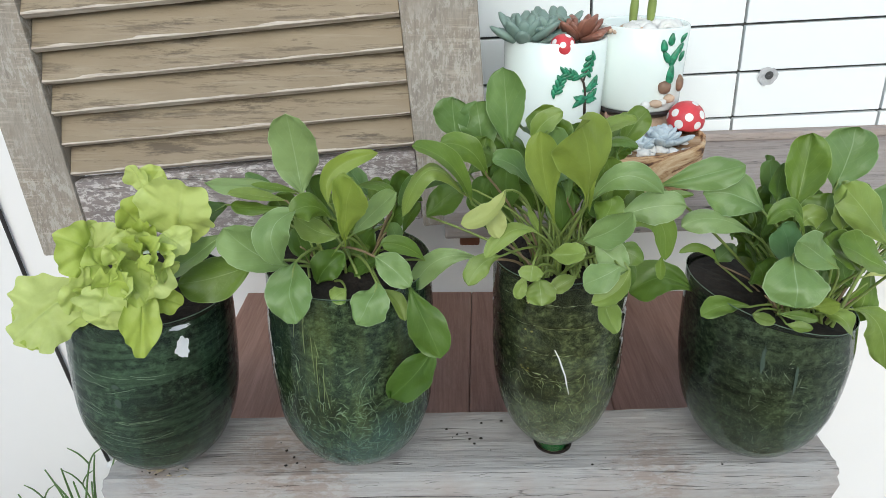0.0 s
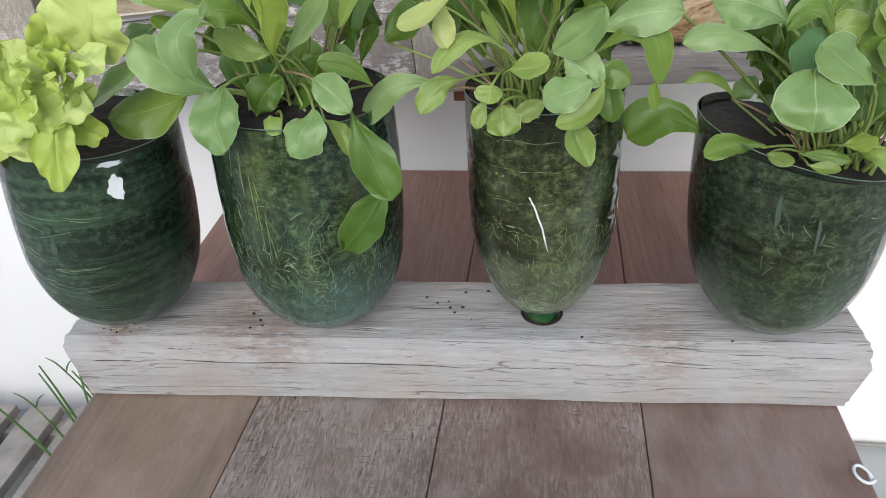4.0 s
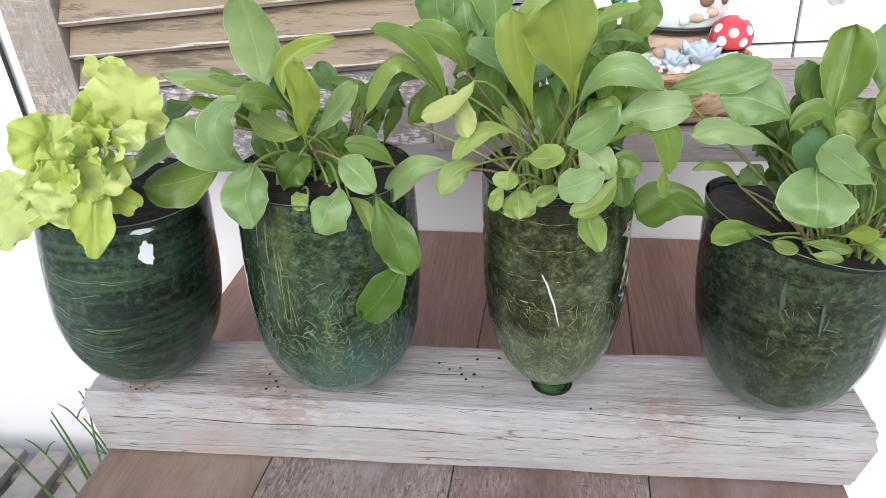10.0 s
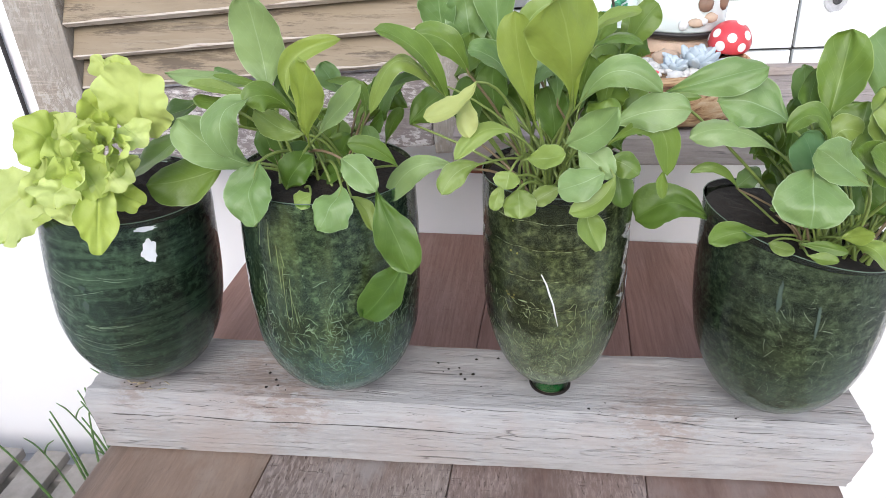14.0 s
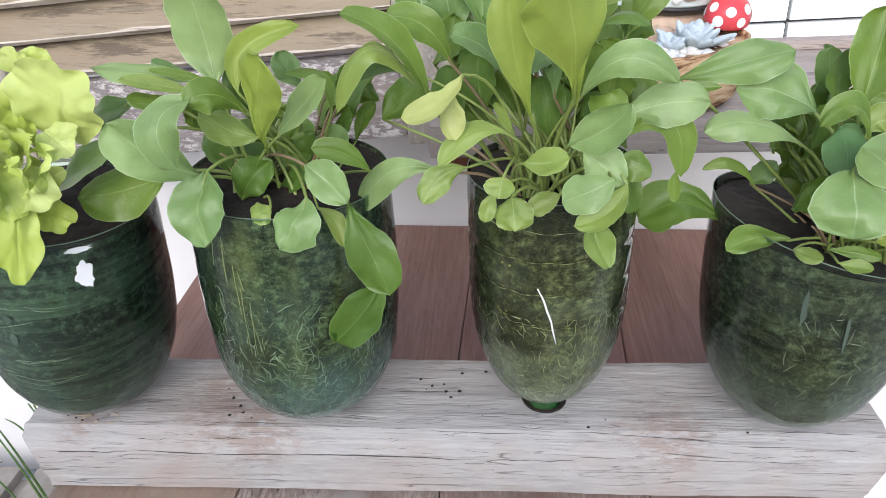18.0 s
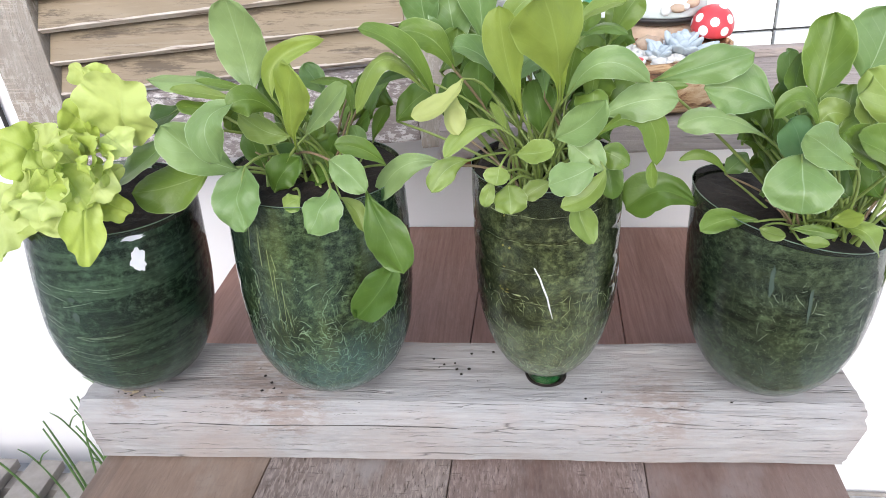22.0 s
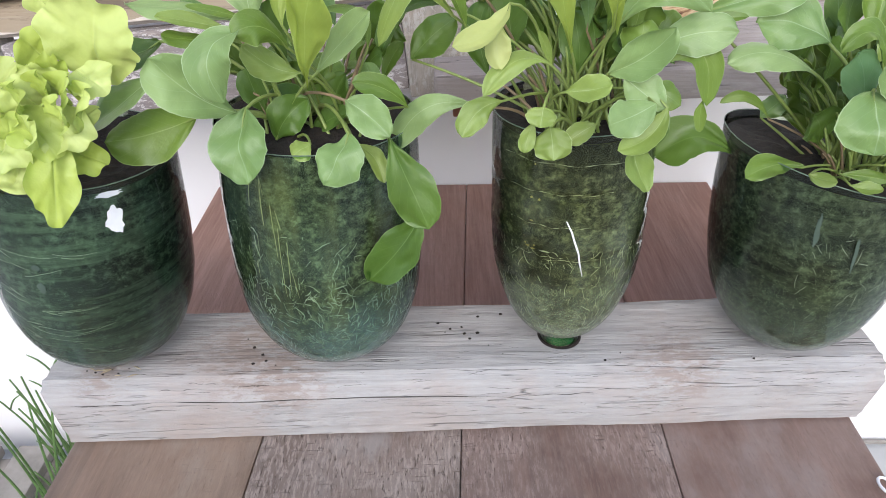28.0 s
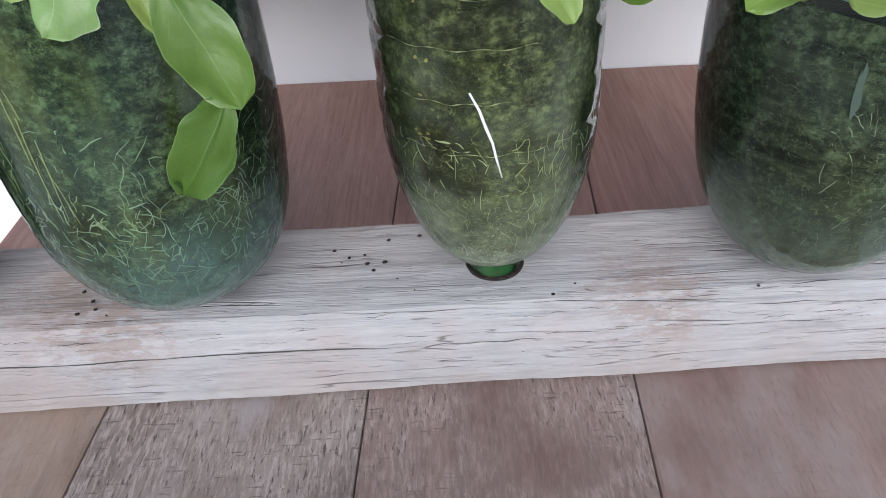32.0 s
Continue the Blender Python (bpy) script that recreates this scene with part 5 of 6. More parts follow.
blade(P4, (0.180, 0.040, 0.658), (0.152, 0.042, 0.673), (0.127, 0.044, 0.658), 0.030, LEAF_DARK, 10, wide=0.72, taper=1.1, blunt=3)
blade(P4, (0.189, 0.030, 0.690), (0.173, 0.030, 0.705), (0.156, 0.030, 0.701), 0.007, LEAF_MID, -13, wide=0.55)
blade(P4, (0.193, 0.050, 0.683), (0.199, 0.050, 0.690), (0.206, 0.050, 0.698), 0.015, LEAF_COOL2, -13, wide=0.5)
blade(P4, (0.200, -0.012, 0.673), (0.206, -0.016, 0.672), (0.213, -0.020, 0.672), 0.010, LEAF, -7, wide=0.55, taper=0.7)
blade(P4, (0.221, -0.020, 0.670), (0.229, -0.023, 0.669), (0.237, -0.026, 0.670), 0.008, LEAF, -6, wide=0.5)
blade(P4, (0.240, -0.015, 0.680), (0.247, -0.018, 0.684), (0.255, -0.020, 0.686), 0.013, LEAF_YELLOW2, -16, wide=0.6, taper=0.8)
blade(P4, (0.251, -0.010, 0.673), (0.259, -0.022, 0.675), (0.268, -0.024, 0.660), 0.017, LEAF, -17, wide=0.55, taper=0.9)
blade(P4, (0.219, -0.010, 0.672), (0.232, -0.013, 0.672), (0.246, -0.015, 0.670), 0.008, LEAF_MID, 16, wide=0.6)
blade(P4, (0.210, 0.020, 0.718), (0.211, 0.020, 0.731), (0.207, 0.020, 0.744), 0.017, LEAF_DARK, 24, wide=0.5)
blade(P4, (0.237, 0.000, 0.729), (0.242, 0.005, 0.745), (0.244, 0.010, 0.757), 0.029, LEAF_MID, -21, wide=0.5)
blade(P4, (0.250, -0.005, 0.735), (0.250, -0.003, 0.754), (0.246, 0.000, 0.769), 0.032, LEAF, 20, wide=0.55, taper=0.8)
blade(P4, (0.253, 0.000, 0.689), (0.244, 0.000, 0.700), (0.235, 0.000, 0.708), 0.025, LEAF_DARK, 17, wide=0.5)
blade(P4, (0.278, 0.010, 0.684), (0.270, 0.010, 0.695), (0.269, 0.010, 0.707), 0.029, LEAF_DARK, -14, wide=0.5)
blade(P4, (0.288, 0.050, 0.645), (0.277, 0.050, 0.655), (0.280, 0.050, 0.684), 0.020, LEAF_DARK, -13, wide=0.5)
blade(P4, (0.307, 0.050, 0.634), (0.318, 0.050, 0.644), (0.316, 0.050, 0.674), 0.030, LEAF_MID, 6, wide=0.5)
blade(P4, (0.226, 0.000, 0.736), (0.231, 0.000, 0.743), (0.241, 0.000, 0.741), 0.017, LEAF, 13, wide=0.5)
# lettuce
lettuce_leaf(P1, (-0.204, -0.000, 0.728), (-0.188, -0.012, 0.778), 0.057, 0.16, 0.35, 0.25)
lettuce_leaf(P1, (-0.228, 0.020, 0.756), (-0.235, 0.020, 0.776), 0.017, 0.1, 0.9, 0.6)
lettuce_leaf(P1, (-0.228, 0.020, 0.759), (-0.217, 0.025, 0.772), 0.020, 0.1, 0.5, 0.6)
lettuce_leaf(P1, (-0.232, 0.010, 0.734), (-0.240, 0.000, 0.756), 0.033, 0.2, 0.5, 0.8)
lettuce_leaf(P1, (-0.256, 0.000, 0.710), (-0.275, -0.020, 0.741), 0.043, 0.2, 0.3, 0.7)
lettuce_leaf(P1, (-0.270, -0.005, 0.694), (-0.320, -0.025, 0.665), 0.060, 0.2, 0.3, 0.6)
lettuce_leaf(P1, (-0.251, -0.010, 0.703), (-0.270, -0.030, 0.703), 0.045, 0.2, 0.4, 0.7)
lettuce_leaf(P1, (-0.231, -0.010, 0.715), (-0.241, -0.020, 0.738), 0.027, 0.25, 0.6, 0.9)
lettuce_leaf(P1, (-0.256, 0.000, 0.722), (-0.266, -0.008, 0.737), 0.020, 0.25, 0.6, 0.9)
lettuce_leaf(P1, (-0.244, -0.030, 0.713), (-0.243, -0.048, 0.696), 0.036, 0.3, 0.9, 0.8)
lettuce_leaf(P1, (-0.241, -0.020, 0.721), (-0.215, -0.042, 0.703), 0.028, 0.2, 0.6, 0.8)
lettuce_leaf(P1, (-0.219, -0.030, 0.716), (-0.223, -0.050, 0.666), 0.026, 0.16, 0.35, 0.5)
lettuce_leaf(P1, (-0.248, -0.015, 0.713), (-0.258, -0.030, 0.723), 0.030, 0.25, 0.5, 0.8)
lettuce_leaf(P1, (-0.259, -0.015, 0.693), (-0.274, -0.030, 0.712), 0.040, 0.2, 0.4, 0.7)
lettuce_leaf(P1, (-0.270, -0.000, 0.711), (-0.237, -0.010, 0.744), 0.030, 0.25, 0.5, 0.9)
lettuce_leaf(P1, (-0.289, 0.000, 0.670), (-0.326, -0.020, 0.669), 0.049, 0.2, 0.3, 0.6)
lettuce_leaf(P1, (-0.226, -0.020, 0.717), (-0.202, -0.036, 0.704), 0.028, 0.3, 0.6, 0.8)
lettuce_leaf(P1, (-0.248, -0.020, 0.690), (-0.253, -0.035, 0.678), 0.033, 0.2, 0.4, 0.7)
lettuce_leaf(P1, (-0.229, -0.015, 0.698), (-0.201, -0.020, 0.687), 0.021, 0.2, 0.4, 1.0)
lettuce_leaf(P1, (-0.210, -0.010, 0.739), (-0.190, -0.020, 0.729), 0.025, 0.25, 0.5, 0.7)
lettuce_leaf(P1, (-0.248, -0.010, 0.685), (-0.290, -0.020, 0.677), 0.026, 0.15, 0.3, 0.6)
lettuce_leaf(P1, (-0.219, -0.005, 0.724), (-0.230, -0.015, 0.745), 0.022, 0.3, 0.8, 1.2)
lettuce_leaf(P1, (-0.225, 0.000, 0.726), (-0.221, -0.010, 0.748), 0.019, 0.3, 0.9, 1.2)
lettuce_leaf(P1, (-0.222, -0.020, 0.727), (-0.216, -0.030, 0.743), 0.019, 0.35, 0.9, 1.3)
lettuce_leaf(P1, (-0.215, -0.015, 0.721), (-0.202, -0.030, 0.742), 0.019, 0.35, 0.9, 1.3)
lettuce_leaf(P1, (-0.235, -0.020, 0.719), (-0.227, -0.034, 0.737), 0.021, 0.35, 0.9, 1.3)
lettuce_leaf(P1, (-0.245, -0.025, 0.705), (-0.234, -0.040, 0.728), 0.021, 0.35, 0.9, 1.2)
lettuce_leaf(P1, (-0.212, -0.030, 0.716), (-0.205, -0.040, 0.733), 0.020, 0.3, 0.9, 1.2)
lettuce_leaf(P1, (-0.209, -0.020, 0.719), (-0.193, -0.030, 0.734), 0.018, 0.3, 0.9, 1.2)
lettuce_leaf(P1, (-0.230, -0.030, 0.706), (-0.216, -0.046, 0.726), 0.021, 0.3, 0.8, 1.2)
lettuce_leaf(P1, (-0.205, -0.020, 0.707), (-0.206, -0.030, 0.723), 0.021, 0.3, 0.6, 1.0)


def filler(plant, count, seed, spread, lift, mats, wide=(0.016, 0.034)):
    """Small inner leaves that close the bunch; dark materials put shade in its heart."""
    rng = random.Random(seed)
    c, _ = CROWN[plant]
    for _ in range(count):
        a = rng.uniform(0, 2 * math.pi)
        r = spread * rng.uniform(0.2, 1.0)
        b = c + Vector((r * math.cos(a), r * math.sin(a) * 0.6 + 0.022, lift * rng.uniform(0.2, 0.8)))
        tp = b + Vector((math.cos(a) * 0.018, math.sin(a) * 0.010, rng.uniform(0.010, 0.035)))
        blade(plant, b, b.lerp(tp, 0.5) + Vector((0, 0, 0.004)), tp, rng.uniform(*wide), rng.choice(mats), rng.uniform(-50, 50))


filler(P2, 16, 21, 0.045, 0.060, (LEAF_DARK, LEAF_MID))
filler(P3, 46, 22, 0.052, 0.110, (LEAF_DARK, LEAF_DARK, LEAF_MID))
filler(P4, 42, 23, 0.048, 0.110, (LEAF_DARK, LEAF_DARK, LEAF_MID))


def bare_stalks(plant, count, seed, spread, tall):
    """Thin stems without blades, in the heart of the bunch."""
    rng = random.Random(seed)
    c, _ = CROWN[plant]
    for _ in range(count):
        a = rng.uniform(0, 2 * math.pi)
        b = c + Vector((0.016 * math.cos(a), 0.012 * math.sin(a), -0.004))
        e = c + Vector((spread * math.cos(a), spread * 0.6 * math.sin(a), tall * rng.uniform(0.5, 1)))
        k = b.lerp(e, 0.5) + Vector((0, 0, 0.012))
        part("stem", tube("stem", [bez(b, k, e, q / 7) for q in range(8)], [0.0013 - 0.0001 * q for q in range(8)], rng.choice((STALK, STALK, STALK_RED)), 6), plant)


bare_stalks(P2, 14, 41, 0.040, 0.06)
bare_stalks(P3, 10, 42, 0.036, 0.06)
bare_stalks(P4, 16, 43, 0.045, 0.05)


# ---- white pots with clay reliefs on the shelf ----
def pot(place, r, h, label, taper=0.97):
    ob = thing("plant_pot", place, label, "plant pot", "white pots")
    M = Matrix.Translation(place)
    prof = [(0.001, 0.0), (r * taper - 0.002, 0.0), (r * taper, 0.002), (r * (taper + 1) / 2, h * 0.5), (r, h - 0.0015), (r - 0.0012, h), (r - 0.003, h), (r - 0.004, h - 0.002), (r - 0.0045, h - 0.015), (0.001, h - 0.015)]
    part("pot_body", lathe("pot_body", prof, POT, 64, M), ob)

    def on(x, z, out=0.001):
        """A point on the front wall at world x and z."""
        dx = max(-r, min(r, x - place[0]))
        k = (r * (taper + (1 - taper) * (z - place[2]) / h) + out)
        dy = -math.sqrt(max(0.0, k * k - dx * dx))
        return Vector((x, place[1] + dy, z))

    return ob, on


POT_L, onL = pot((0.0955, 0.301, 0.6790), 0.0525, 0.135, "white glazed pot with a green clay tree, filled with succulents")
POT_R, onR = pot((0.1885, 0.317, 0.7400), 0.0465, 0.084, "white glazed pot with a green clay cactus, filled with pebbles")


def relief_leaf(ob, on, x, z, ang, ln, w, mat, name="clay_leaf"):
    """A small raised clay leaf on a pot's wall."""
    c = on(x, z, 0.0012)
    nrm = (on(x, z, 0.01) - c).normalized()
    up = Vector((0, 0, 1))
    side = up.cross(nrm).normalized()
    d = (side * math.cos(ang) + up * math.sin(ang))
    e = nrm.cross(d)
    bm = bmesh.new()
    bmesh.ops.create_icosphere(bm, subdivisions=2, radius=1)
    for v in bm.verts:
        q = v.co.copy()
        k = 1 - 0.35 * q.x
        v.co = c + d * (q.x * ln) + e * (q.y * w * k) + nrm * (q.z * 0.0016)
    part(name, bm_mesh(name, bm, mat, True), ob)


rng = random.Random(11)
part("clay_trunk", tube("clay_trunk", [onL(x, z, 0.001) for x, z in ((0.1222, 0.742), (0.1215, 0.757), (0.1205, 0.768), (0.1185, 0.776), (0.1150, 0.782))], [0.0016, 0.0014, 0.0013, 0.0012, 0.001], CLAY_STEM, 7), POT_L, "dark clay trunk")
BRANCH = ((0.115, 0.782, 0.098, 0.787), (0.098, 0.787, 0.091, 0.768), (0.118, 0.778, 0.124, 0.800), (0.121, 0.768, 0.130, 0.775), (0.121, 0.758, 0.130, 0.762), (0.121, 0.760, 0.113, 0.758))
for x0, z0, x1, z1 in BRANCH:
    part("clay_branch", tube("clay_branch", [onL(x0 + (x1 - x0) * k / 4, z0 + (z1 - z0) * k / 4, 0.001) for k in range(5)], 0.0009, CLAY_STEM, 6), POT_L, "dark clay branch")
    a = math.atan2(z1 - z0, x1 - x0)
    for k in range(4):
        f = 0.3 + 0.25 * k
        for sgn in (-1, 1):
            relief_leaf(POT_L, onL, x0 + (x1 - x0) * f + sgn * 0.0024 * math.sin(a), z0 + (z1 - z0) * f + sgn * 0.0024 * math.cos(a), a + sgn * rng.uniform(0.5, 0.9), 0.0054, 0.0020, CLAY_GREEN)
for x, z, a, ln, w in ((0.2095, 0.779, 1.5, 0.011, 0.0042), (0.2110, 0.796, 1.2, 0.010, 0.0038), (0.2030, 0.797, 2.2, 0.0075, 0.0034), (0.1985, 0.808, 1.8, 0.0065, 0.0036), (0.2060, 0.814, 1.5, 0.0065, 0.0034), (0.2160, 0.803, 1.1, 0.008, 0.003), (0.2205, 0.796, 1.2, 0.006, 0.0026), (0.2200, 0.814, 1.0, 0.006, 0.0024)):
    relief_leaf(POT_R, onR, x, z, a, ln, w, CLAY_GREEN, "clay_cactus_pad")
for x, z, sx, sz, mt in ((0.2045, 0.766, 0.0072, 0.0066, STONE_BROWN), (0.2230, 0.768, 0.0045, 0.0085, STONE_BROWN), (0.1975, 0.750, 0.0075, 0.0042, STONE_TAN), (0.2115, 0.754, 0.0065, 0.0048, STONE_TAN), (0.1870, 0.748, 0.0050, 0.0048, STONE_WHITE), (0.2045, 0.751, 0.0045, 0.0035, STONE_WHITE)):
    part("relief_pebble", blob("relief_pebble", onR(x, z, 0.0012), (sx, 0.004, sz), mt, 0.25, 2, 0, x * 300), POT_R, "pebble glued to the pot")


# ---- succulents and pebbles inside the pots ----
def rosette(place, count, ln, w, mat, label, seed, steep=(0.15, 1.1), name="succulent"):
    ob = thing(name, place, label, "succulent")
    rng = random.Random(seed)
    for k in range(count):
        az = k * 2.39996 + rng.uniform(-0.3, 0.3)
        el = steep[0] + (steep[1] - steep[0]) * k / count + rng.uniform(-0.16, 0.16)
        l2 = ln * (1 - 0.45 * k / count) * rng.uniform(0.75, 1.2)
        d = Vector((math.cos(az) * math.cos(el), math.sin(az) * math.cos(el), math.sin(el)))
        sd = d.cross(Vector((0, 0, 1))).normalized()
        up = sd.cross(d)
        bm = bmesh.new()
        bmesh.ops.create_icosphere(bm, subdivisions=2, radius=1)
        for v in bm.verts:
            q = v.co.copy()
            wd = w * (0.55 + 0.45 * math.sin((q.x + 1) * 0.5 * math.pi * 0.72))
            v.co = Vector(place) + d * ((q.x + 1.05) * l2 / 2) + sd * (q.y * wd) + up * (q.z * w * 0.5 + 0.12 * l2 * ((q.x + 1) / 2) ** 2)
        part("fleshy_leaf", bm_mesh("fleshy_leaf", bm, mat, True), ob)
    return ob


rosette((0.062, 0.283, 0.808), 18, 0.046, 0.0085, SUCC_GREY, "grey-green succulent with long fleshy leaves in a white pot", 3)
rosette((0.083, 0.305, 0.810), 16, 0.044, 0.0085, SUCC_GREY, "grey-green succulent with long fleshy leaves in a white pot", 5)
rosette((0.119, 0.299, 0.809), 18, 0.042, 0.0075, SUCC_BROWN, "red-brown succulent rosette in a white pot", 8)
rosette((0.104, 0.330, 0.812), 14, 0.040, 0.008, SUCC_GREY, "grey-green succulent at the back of a white pot", 9)


def mushroom(place, r, label, tilt=0.0, dots=9, seed=1):
    ob = thing("toy_mushroom", place, label, "ornament", "toy mushrooms")
    M = Matrix.Translation(place) @ Matrix.Rotation(tilt, 4, "X")
    prof = [(max(0.0005, math.cos(e)), math.sin(e)) for e in [math.pi / 2 - k * 0.16 for k in range(12)]] + [(0.7, -0.28), (0.25, -0.24)]
    part("cap", lathe("cap", [(a * r, b * r + r * 0.55) for a, b in prof], CLAY_RED, 40, M), ob, "glossy red cap")
    part("stem", lathe("stem", [(0.001, 0.0), (r * 0.3, 0.0), (r * 0.26, r * 0.4), (r * 0.001, r * 0.45)], CLAY_WHITE, 20, M), ob, "white stem")
    rng = random.Random(seed)
    spots = [(0, 1.25)] + [(k * 2 * math.pi / 6 + 0.35, 0.62) for k in range(6)] + [(k * 2 * math.pi / 6 + 0.9, 0.15) for k in range(6)]
    for az, el in spots[: dots + 4]:
        n = Vector((math.cos(az) * math.cos(el), math.sin(az) * math.cos(el), math.sin(el)))
        rad = r * (0.99 if el > 0.3 else 1.0)
        q = n.to_track_quat("Z", "Y").to_matrix()
        rs = r * rng.uniform(0.19, 0.26)
        verts, faces = [], []
        for i in range(4):
            for k in range(18):
                g = 2 * math.pi * k / 18
                p = (q @ Vector((rs * i / 3 * math.cos(g), rs * i / 3 * math.sin(g), 0)) + n * rad).normalized() * r * 1.012
                verts.append(M @ Vector((p.x, p.y, p.z + r * 0.55)))
        for i in range(3):
            for k in range(18):
                faces.append((i * 18 + k, (i + 1) * 18 + k, (i + 1) * 18 + (k + 1) % 18, i * 18 + (k + 1) % 18))
        part("spot", mesh_from("spot", verts, faces, CLAY_WHITE, True), ob, "white round spot")
    return ob


mushroom((0.2300, 0.272, 0.7240), 0.0190, "red toy mushroom with white spots in the wooden bowl", 0.25)
mushroom((0.0965, 0.262, 0.8030), 0.0125, "small red toy mushroom with white spots among succulents", 0.3, 7, 2)


def pebbles(place, count, spread, size, mats, label, seed, squash=(1, 1)):
    rng = random.Random(seed)
    for k in range(count):
        a, q = rng.uniform(0, 2 * math.pi), math.sqrt(rng.random())
        s = size * rng.uniform(0.6, 1.4)
        p = (place[0] + spread * squash[0] * q * math.cos(a), place[1] + spread * squash[1] * q * math.sin(a), place[2] + s * 0.35)
        me = blob("pebble", p, (s, s * rng.uniform(0.7, 1), s * rng.uniform(0.5, 0.8)), rng.choice(mats), 0.45, 2, rng.uniform(0, 3), seed + k * 1.7)
        tagged(new("pebble", me), label, "pebble", "loose pebbles")


pebbles((0.166, 0.300, 0.8175), 34, 0.018, 0.0042, (STONE_TAN,), "small tan pebble inside a white pot", 31)
pebbles((0.196, 0.303, 0.8175), 40, 0.028, 0.0075, (STONE_WHITE,), "white pebble inside a white pot", 32)
snail = thing("snail_shell", (0.203, 0.286, 0.817), "pale spiral snail shell among white pebbles", "shell")
part("spiral", tube("spiral", [(0.203 + 0.0085 * (1 - k / 40) * math.cos(k * 0.45), 0.284 - 0.0001 * k, 0.821 + 0.0085 * (1 - k / 40) * math.sin(k * 0.45)) for k in range(40)], [0.0036 * (1 - k / 44) for k in range(40)], STONE_WHITE, 8), snail)
for x, y in ((0.176, 0.315), (0.196, 0.322)):
    c = thing("small_cactus", (x, y, 0.815), "slim green cactus in a white pot", "cactus")
    part("cactus_body", blob("cactus_body", (x, y, 0.836), (0.0045, 0.0045, 0.020), STALK, 0.1, 3, 0, x * 50), c)

# ---- hollow log bowl ----
BOWL_AT = (0.180, 0.243, 0.675)
bowl = thing("log_bowl", BOWL_AT, "hollowed rustic log bowl with swirling brown bark", "bowl")


def bowl_warp(v):
    a = math.atan2(v.y, v.x)
    k = 1 + 0.05 * noise.noise(Vector((math.cos(a) * 1.3, math.sin(a) * 1.3, v.z * 30))) + 0.025 * noise.noise(Vector((math.cos(a) * 5, math.sin(a) * 5, v.z * 90)))
    if v.y < 0:
        k += 0.13 * (1 - v.z / 0.046) * (-math.sin(a))
    x, y = v.x * k * 1.13, v.y * k * 0.84
    c, s = math.cos(0.21), math.sin(0.21)
    return Vector((x * c - y * s, x * s + y * c, v.z + 0.09 * x * (v.z / 0.046)))


part("bowl_body", lathe("bowl_body", [(0.001, 0.0), (0.047, 0.0), (0.0525, 0.006), (0.0555, 0.024), (0.0570, 0.040), (0.0565, 0.0450), (0.0545, 0.046), (0.0530, 0.044), (0.0520, 0.041), (0.001, 0.041)], BARK, 72, Matrix.Translation(BOWL_AT), bowl_warp), bowl)
pebbles((0.182, 0.240, 0.7155), 120, 0.045, 0.0046, (STONE_WHITE,), "white pebble in the log bowl", 33, (1.1, 0.75))
rosette((0.197, 0.236, 0.7170), 26, 0.032, 0.0066, SUCC_BLUE, "blue-grey succulent rosette in the log bowl", 14, (0.2, 1.35))
rosette((0.176, 0.228, 0.7160), 14, 0.020, 0.0052, SUCC_BLUE, "small blue-grey succulent in the log bowl", 15, (0.2, 1.2))
tagged(new("stone", blob("stone", (0.172, 0.252, 0.722), (0.012, 0.009, 0.009), STONE_TAN, 0.3, 3, 0.2, 41)), "rounded tan stone among white pebbles in the bowl", "stone")
tagged(new("bead", blob("bead", (0.157, 0.214, 0.7175), (0.005, 0.004, 0.0035), CLAY_RED, 0.15, 2, 0.2, 42)), "small red clay bead among white pebbles", "bead")
saucer = new("saucer", lathe("saucer", [(0.001, 0.7330), (0.040, 0.7330), (0.0462, 0.7375), (0.0468, 0.7398), (0.001, 0.7398)], CABLE, 40, Matrix.Translation((0.1885, 0.317, 0))))
tagged(saucer, "black saucer under a white pot", "saucer")
block = new("stone", lathe("stone", [(0.001, 0.6785), (0.038, 0.6785), (0.041, 0.684), (0.040, 0.712), (0.037, 0.728), (0.034, 0.7329), (0.001, 0.7329)], STONE_TAN, 40, Matrix.Translation((0.1885, 0.317, 0)), lambda v: v * 1.0 + Vector((0.003 * soft_noise(v, 60, 3), 0.003 * soft_noise(v, 60, 9), 0))))
tagged(block, "rough tan stone under a black saucer on the shelf", "stone")
for x, y, z, sx, sz in ((0.1405, 0.238, 0.6745 + 0.036, 0.006, 0.036), (0.1195, 0.236, 0.6745 + 0.034, 0.011, 0.034)):
    tagged(new("stone", blob("stone", (x, y, z), (sx, 0.006, sz), STONE_BROWN, 0.3, 3, 0.2, x * 99)), "upright grey-brown stone leaning by a white pot", "stone", "upright stones")
peg = new("peg", box("peg", (-0.004, 0.200, 0.624), (0.016, 0.240, 0.6445), PEG, 0.002))
tagged(peg, "red-brown wooden peg under the shelf end", "peg")

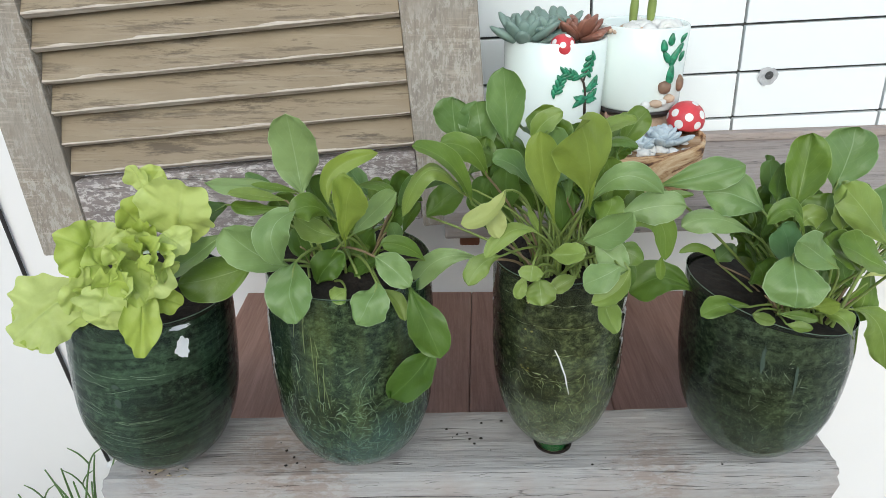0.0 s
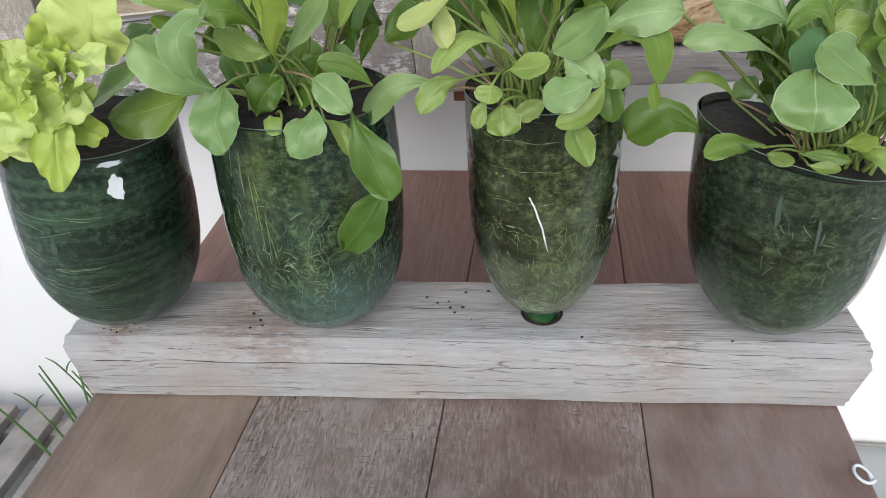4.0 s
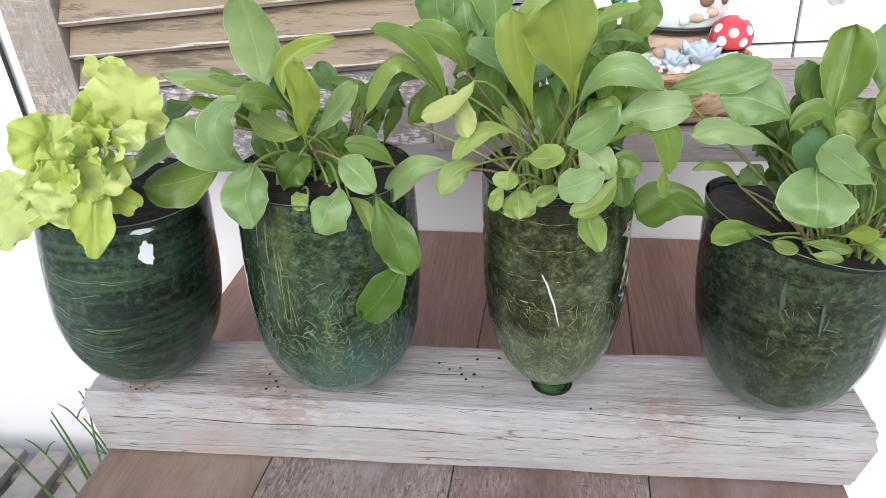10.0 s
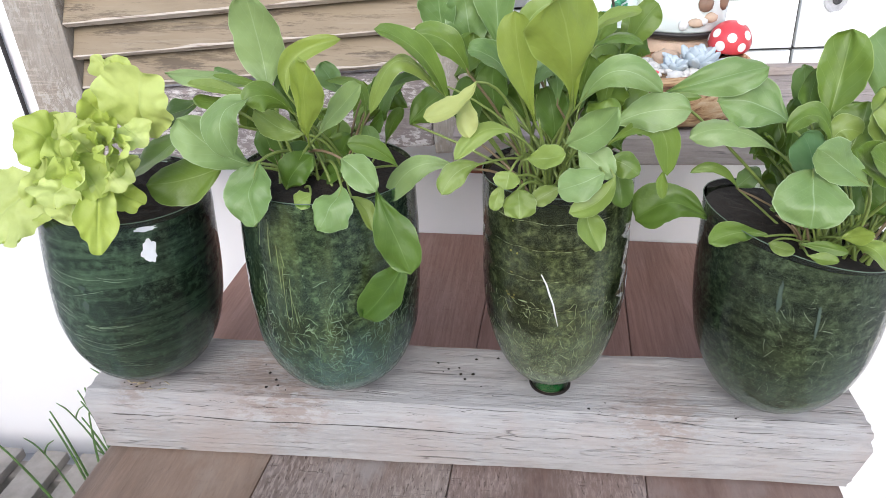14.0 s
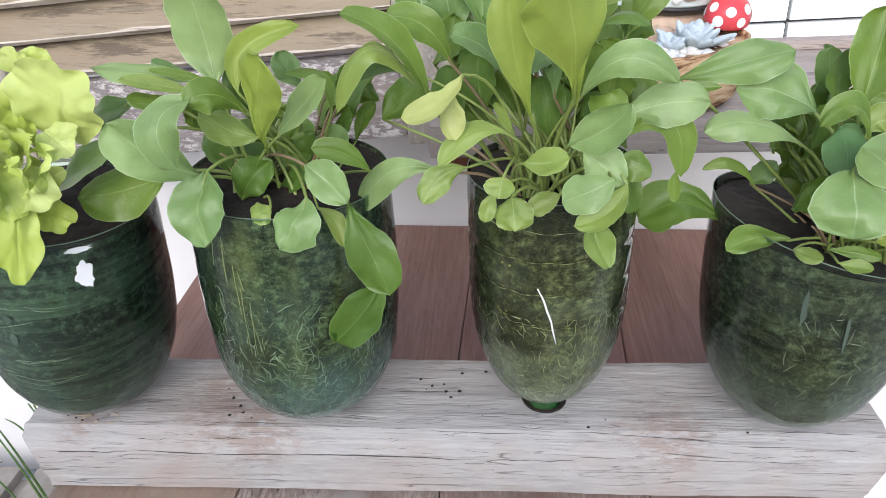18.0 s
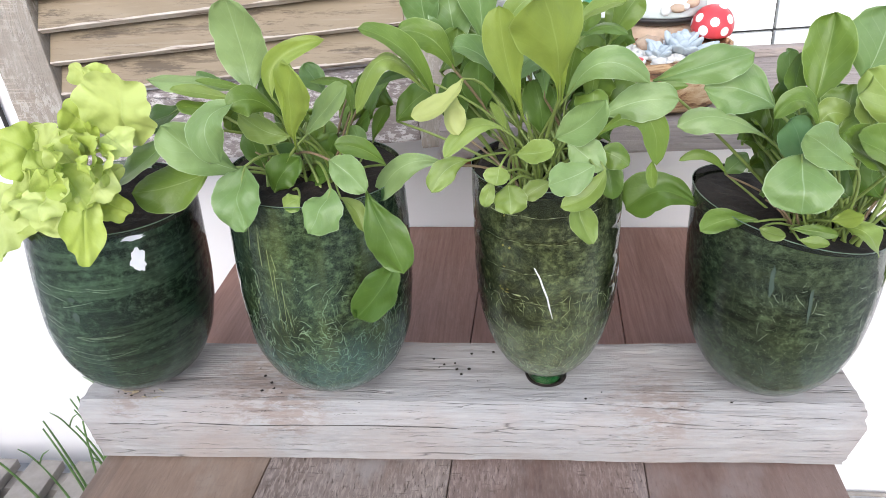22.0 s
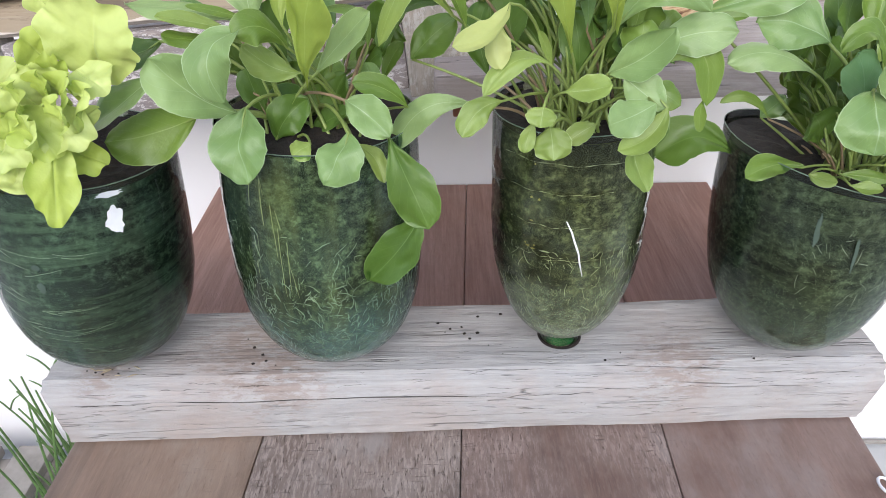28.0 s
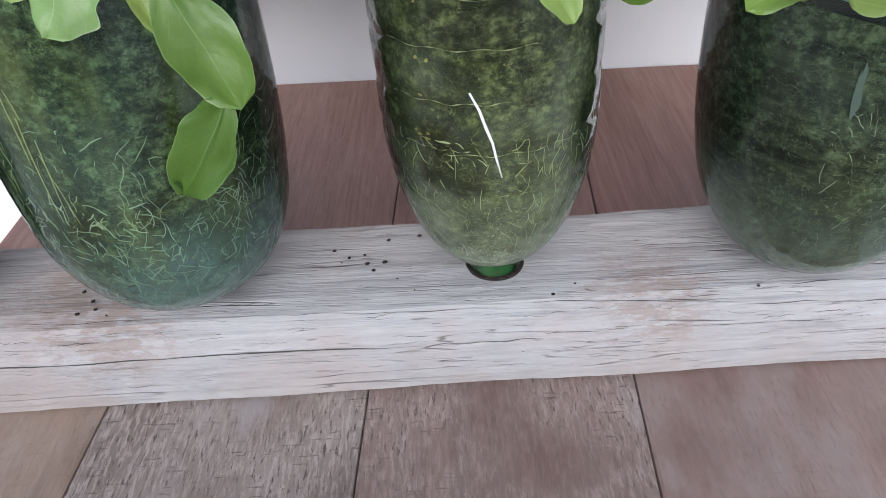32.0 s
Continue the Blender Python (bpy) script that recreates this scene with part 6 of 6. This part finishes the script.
# ---- cable, chives, pallet ----
cab = tube("wall_cable", [(-0.612, WY - 0.001, 2.4), (-0.612, WY - 0.001, 0.74), (-0.605, WY - 0.001, 0.58), (-0.592, WY - 0.001, 0.42), (-0.572, WY - 0.001, 0.25), (-0.556, WY - 0.001, 0.145)], 0.0028, CABLE, 8)
tagged(new("wall_cable", cab), "black cable hanging down the white wall", "cable")
plug = tagged(new("cable_end", blob("cable_end", (-0.553, WY - 0.003, 0.138), (0.006, 0.006, 0.007), LABEL, 0.2, 2)), "white cable end cap", "cable end")
chv = thing("chive_plant", (-0.56, 0.26, -0.03), "thin green chive stalks growing beside the bench", "plant")
rng = random.Random(77)
for k in range(24):
    bx, by = -0.525 + rng.uniform(-0.03, 0.05), 0.25 + rng.uniform(-0.05, 0.05)
    tx, ty, tz = bx + rng.uniform(-0.075, 0.07), by + rng.uniform(-0.05, 0.05), rng.uniform(0.10, 0.30)
    mid = Vector(((bx + tx) / 2 + rng.uniform(-0.01, 0.01) - (tx - bx) * 0.2, (by + ty) / 2, tz * 0.62))
    pts = [bez(Vector((bx, by, -0.03)), mid, Vector((tx, ty, tz)), q / 10) for q in range(11)]
    st = part("stalk", tube("stalk", pts, [0.0030 * (1 - 0.065 * q) for q in range(11)], CHIVE, 5), chv)
    if k % 4 == 0:
        e = Vector((tx, ty, tz))
        for sgn in (-1, 1):
            tw = [e + Vector((sgn * 0.022 * q / 4, 0, 0.030 * q / 4 + 0.004 * math.sin(q))) for q in range(5)]
            part("twig", tube("twig", tw, [0.0012, 0.0012, 0.0011, 0.0009, 0.0005], CHIVE, 5), st)
pallet = thing("pallet", (-0.80, 0.22, -0.03), "grey weathered wooden pallet lying on the ground", "pallet")
for k in range(5):
    x = -0.96 + k * 0.078
    part("pallet_slat", box("pallet_slat", (x, -0.25, 0.035), (x + 0.052, 0.345, 0.052), PALLET, 0.002), pallet)
for y in (-0.22, 0.05, 0.30):
    part("pallet_bearer", box("pallet_bearer", (-0.97, y, -0.029), (-0.59, y + 0.035, 0.0348), PALLET, 0.002), pallet)
wire = tube("floor_cable", [(0.50 + 0.05 * k, WY - 0.004, -0.0245 + 0.003 * math.sin(k * 0.8)) for k in range(16)], 0.0035, PALLET, 7)
tagged(new("floor_cable", wire), "grey cable lying along the foot of the wall", "cable")
loop = tube("wire_loop", [(0.2945 + 0.006 * math.cos(g * 0.45), -0.060 + 0.009 * math.sin(g * 0.45), 0.4515 + 0.0005 * g) for g in range(13)], 0.0011, LABEL, 6)
part("wire_loop", loop, bench, "white wire loop")

# ---- small marks ----
chip = thing("tile_chip", (0.3628, WY - 0.0125, 0.7516), "grey chipped patch round a drilled hole in the tile", "chip")
verts = [(0.3618, WY - 0.0150, 0.7506)] + [(0.3618 + 0.0115 * (1 + 0.3 * noise.noise(Vector((math.cos(g) * 2, math.sin(g) * 2, 3)))) * math.cos(g), WY - 0.0150, 0.7506 + 0.0105 * (1 + 0.3 * noise.noise(Vector((math.cos(g) * 2, math.sin(g) * 2, 8)))) * math.sin(g)) for g in [2 * math.pi * k / 28 for k in range(28)]]
part("patch", mesh_from("patch", verts, [(0, 1 + (k + 1) % 28, 1 + k) for k in range(28)], CHIP), chip)
nail = tagged(new("drill_hole", lathe("drill_hole", [(0.0005, 0.0), (0.004, 0.0004), (0.0048, 0.001), (0.0042, 0.0016), (0.0005, 0.0006)], GROUT, 24, Matrix.Translation((0.3628, WY - 0.0152, 0.7516)) @ Matrix.Rotation(radians(90), 4, "X"))), "dark drilled hole in a white tile", "hole", kind="structure")
hole = lathe("neck_hole", [(0.0145, 0.0), (0.0168, 0.0), (0.0171, -0.004)], SOIL, 40, Matrix.Translation((0.0755, 0.043, 0.5086)))
part("neck_hole", hole, beam, "dark drilled hole round the bottle neck")
rng = random.Random(5)
made = []
for x, y in ((-0.009, 0.050), (0.006, 0.038), (0.0134, 0.065), (0.0317, 0.068), (-0.0185, 0.057), (0.002, 0.044), (-0.013, 0.046), (0.0, 0.052), (0.012, 0.045), (-0.160, 0.066), (-0.155, 0.012), (0.02, 0.03), (0.215, 0.012), (-0.245, 0.008), (-0.268, 0.004), (-0.262, 0.002), (-0.257, 0.007), (-0.275, 0.006), (-0.251, 0.003), (-0.158, 0.030), (-0.150, 0.022), (-0.165, 0.040), (-0.146, 0.015), (-0.138, 0.010), (0.105, 0.012), (0.118, 0.020), (0.030, 0.020)):
    made.append(blob("c", (x, y, 0.5093), (0.0010 * (q := rng.uniform(0.5, 1.7)), 0.0008 * q, 0.0006), SOIL, 0.5, 1, 0, x * 400))
crumbs = tagged(new("soil_crumbs", join("soil_crumbs", made, SOIL)), "dark soil crumbs scattered on the beam", "soil", kind="stuff")

# dry straw shed at the foot of the lettuce's bottle
rng = random.Random(12)
made = []
for _ in range(16):
    x, y, a = -0.262 + rng.uniform(-0.014, 0.026), 0.006 + rng.uniform(-0.006, 0.012), rng.uniform(-0.7, 0.7)
    e = Vector((math.cos(a), math.sin(a), rng.uniform(-0.02, 0.1))) * rng.uniform(0.003, 0.009)
    p = Vector((x, y, 0.5090))
    made.append(tube("s", [p - e * 0.5, p + Vector((0, 0, 0.0005)), p + e * 0.5], [0.0003, 0.0005, 0.0002], STRAW, 5))
straw = tagged(new("straw_bits", join("straw_bits", made, STRAW)), "dry tan straw bits lying on the beam", "straw", kind="stuff")
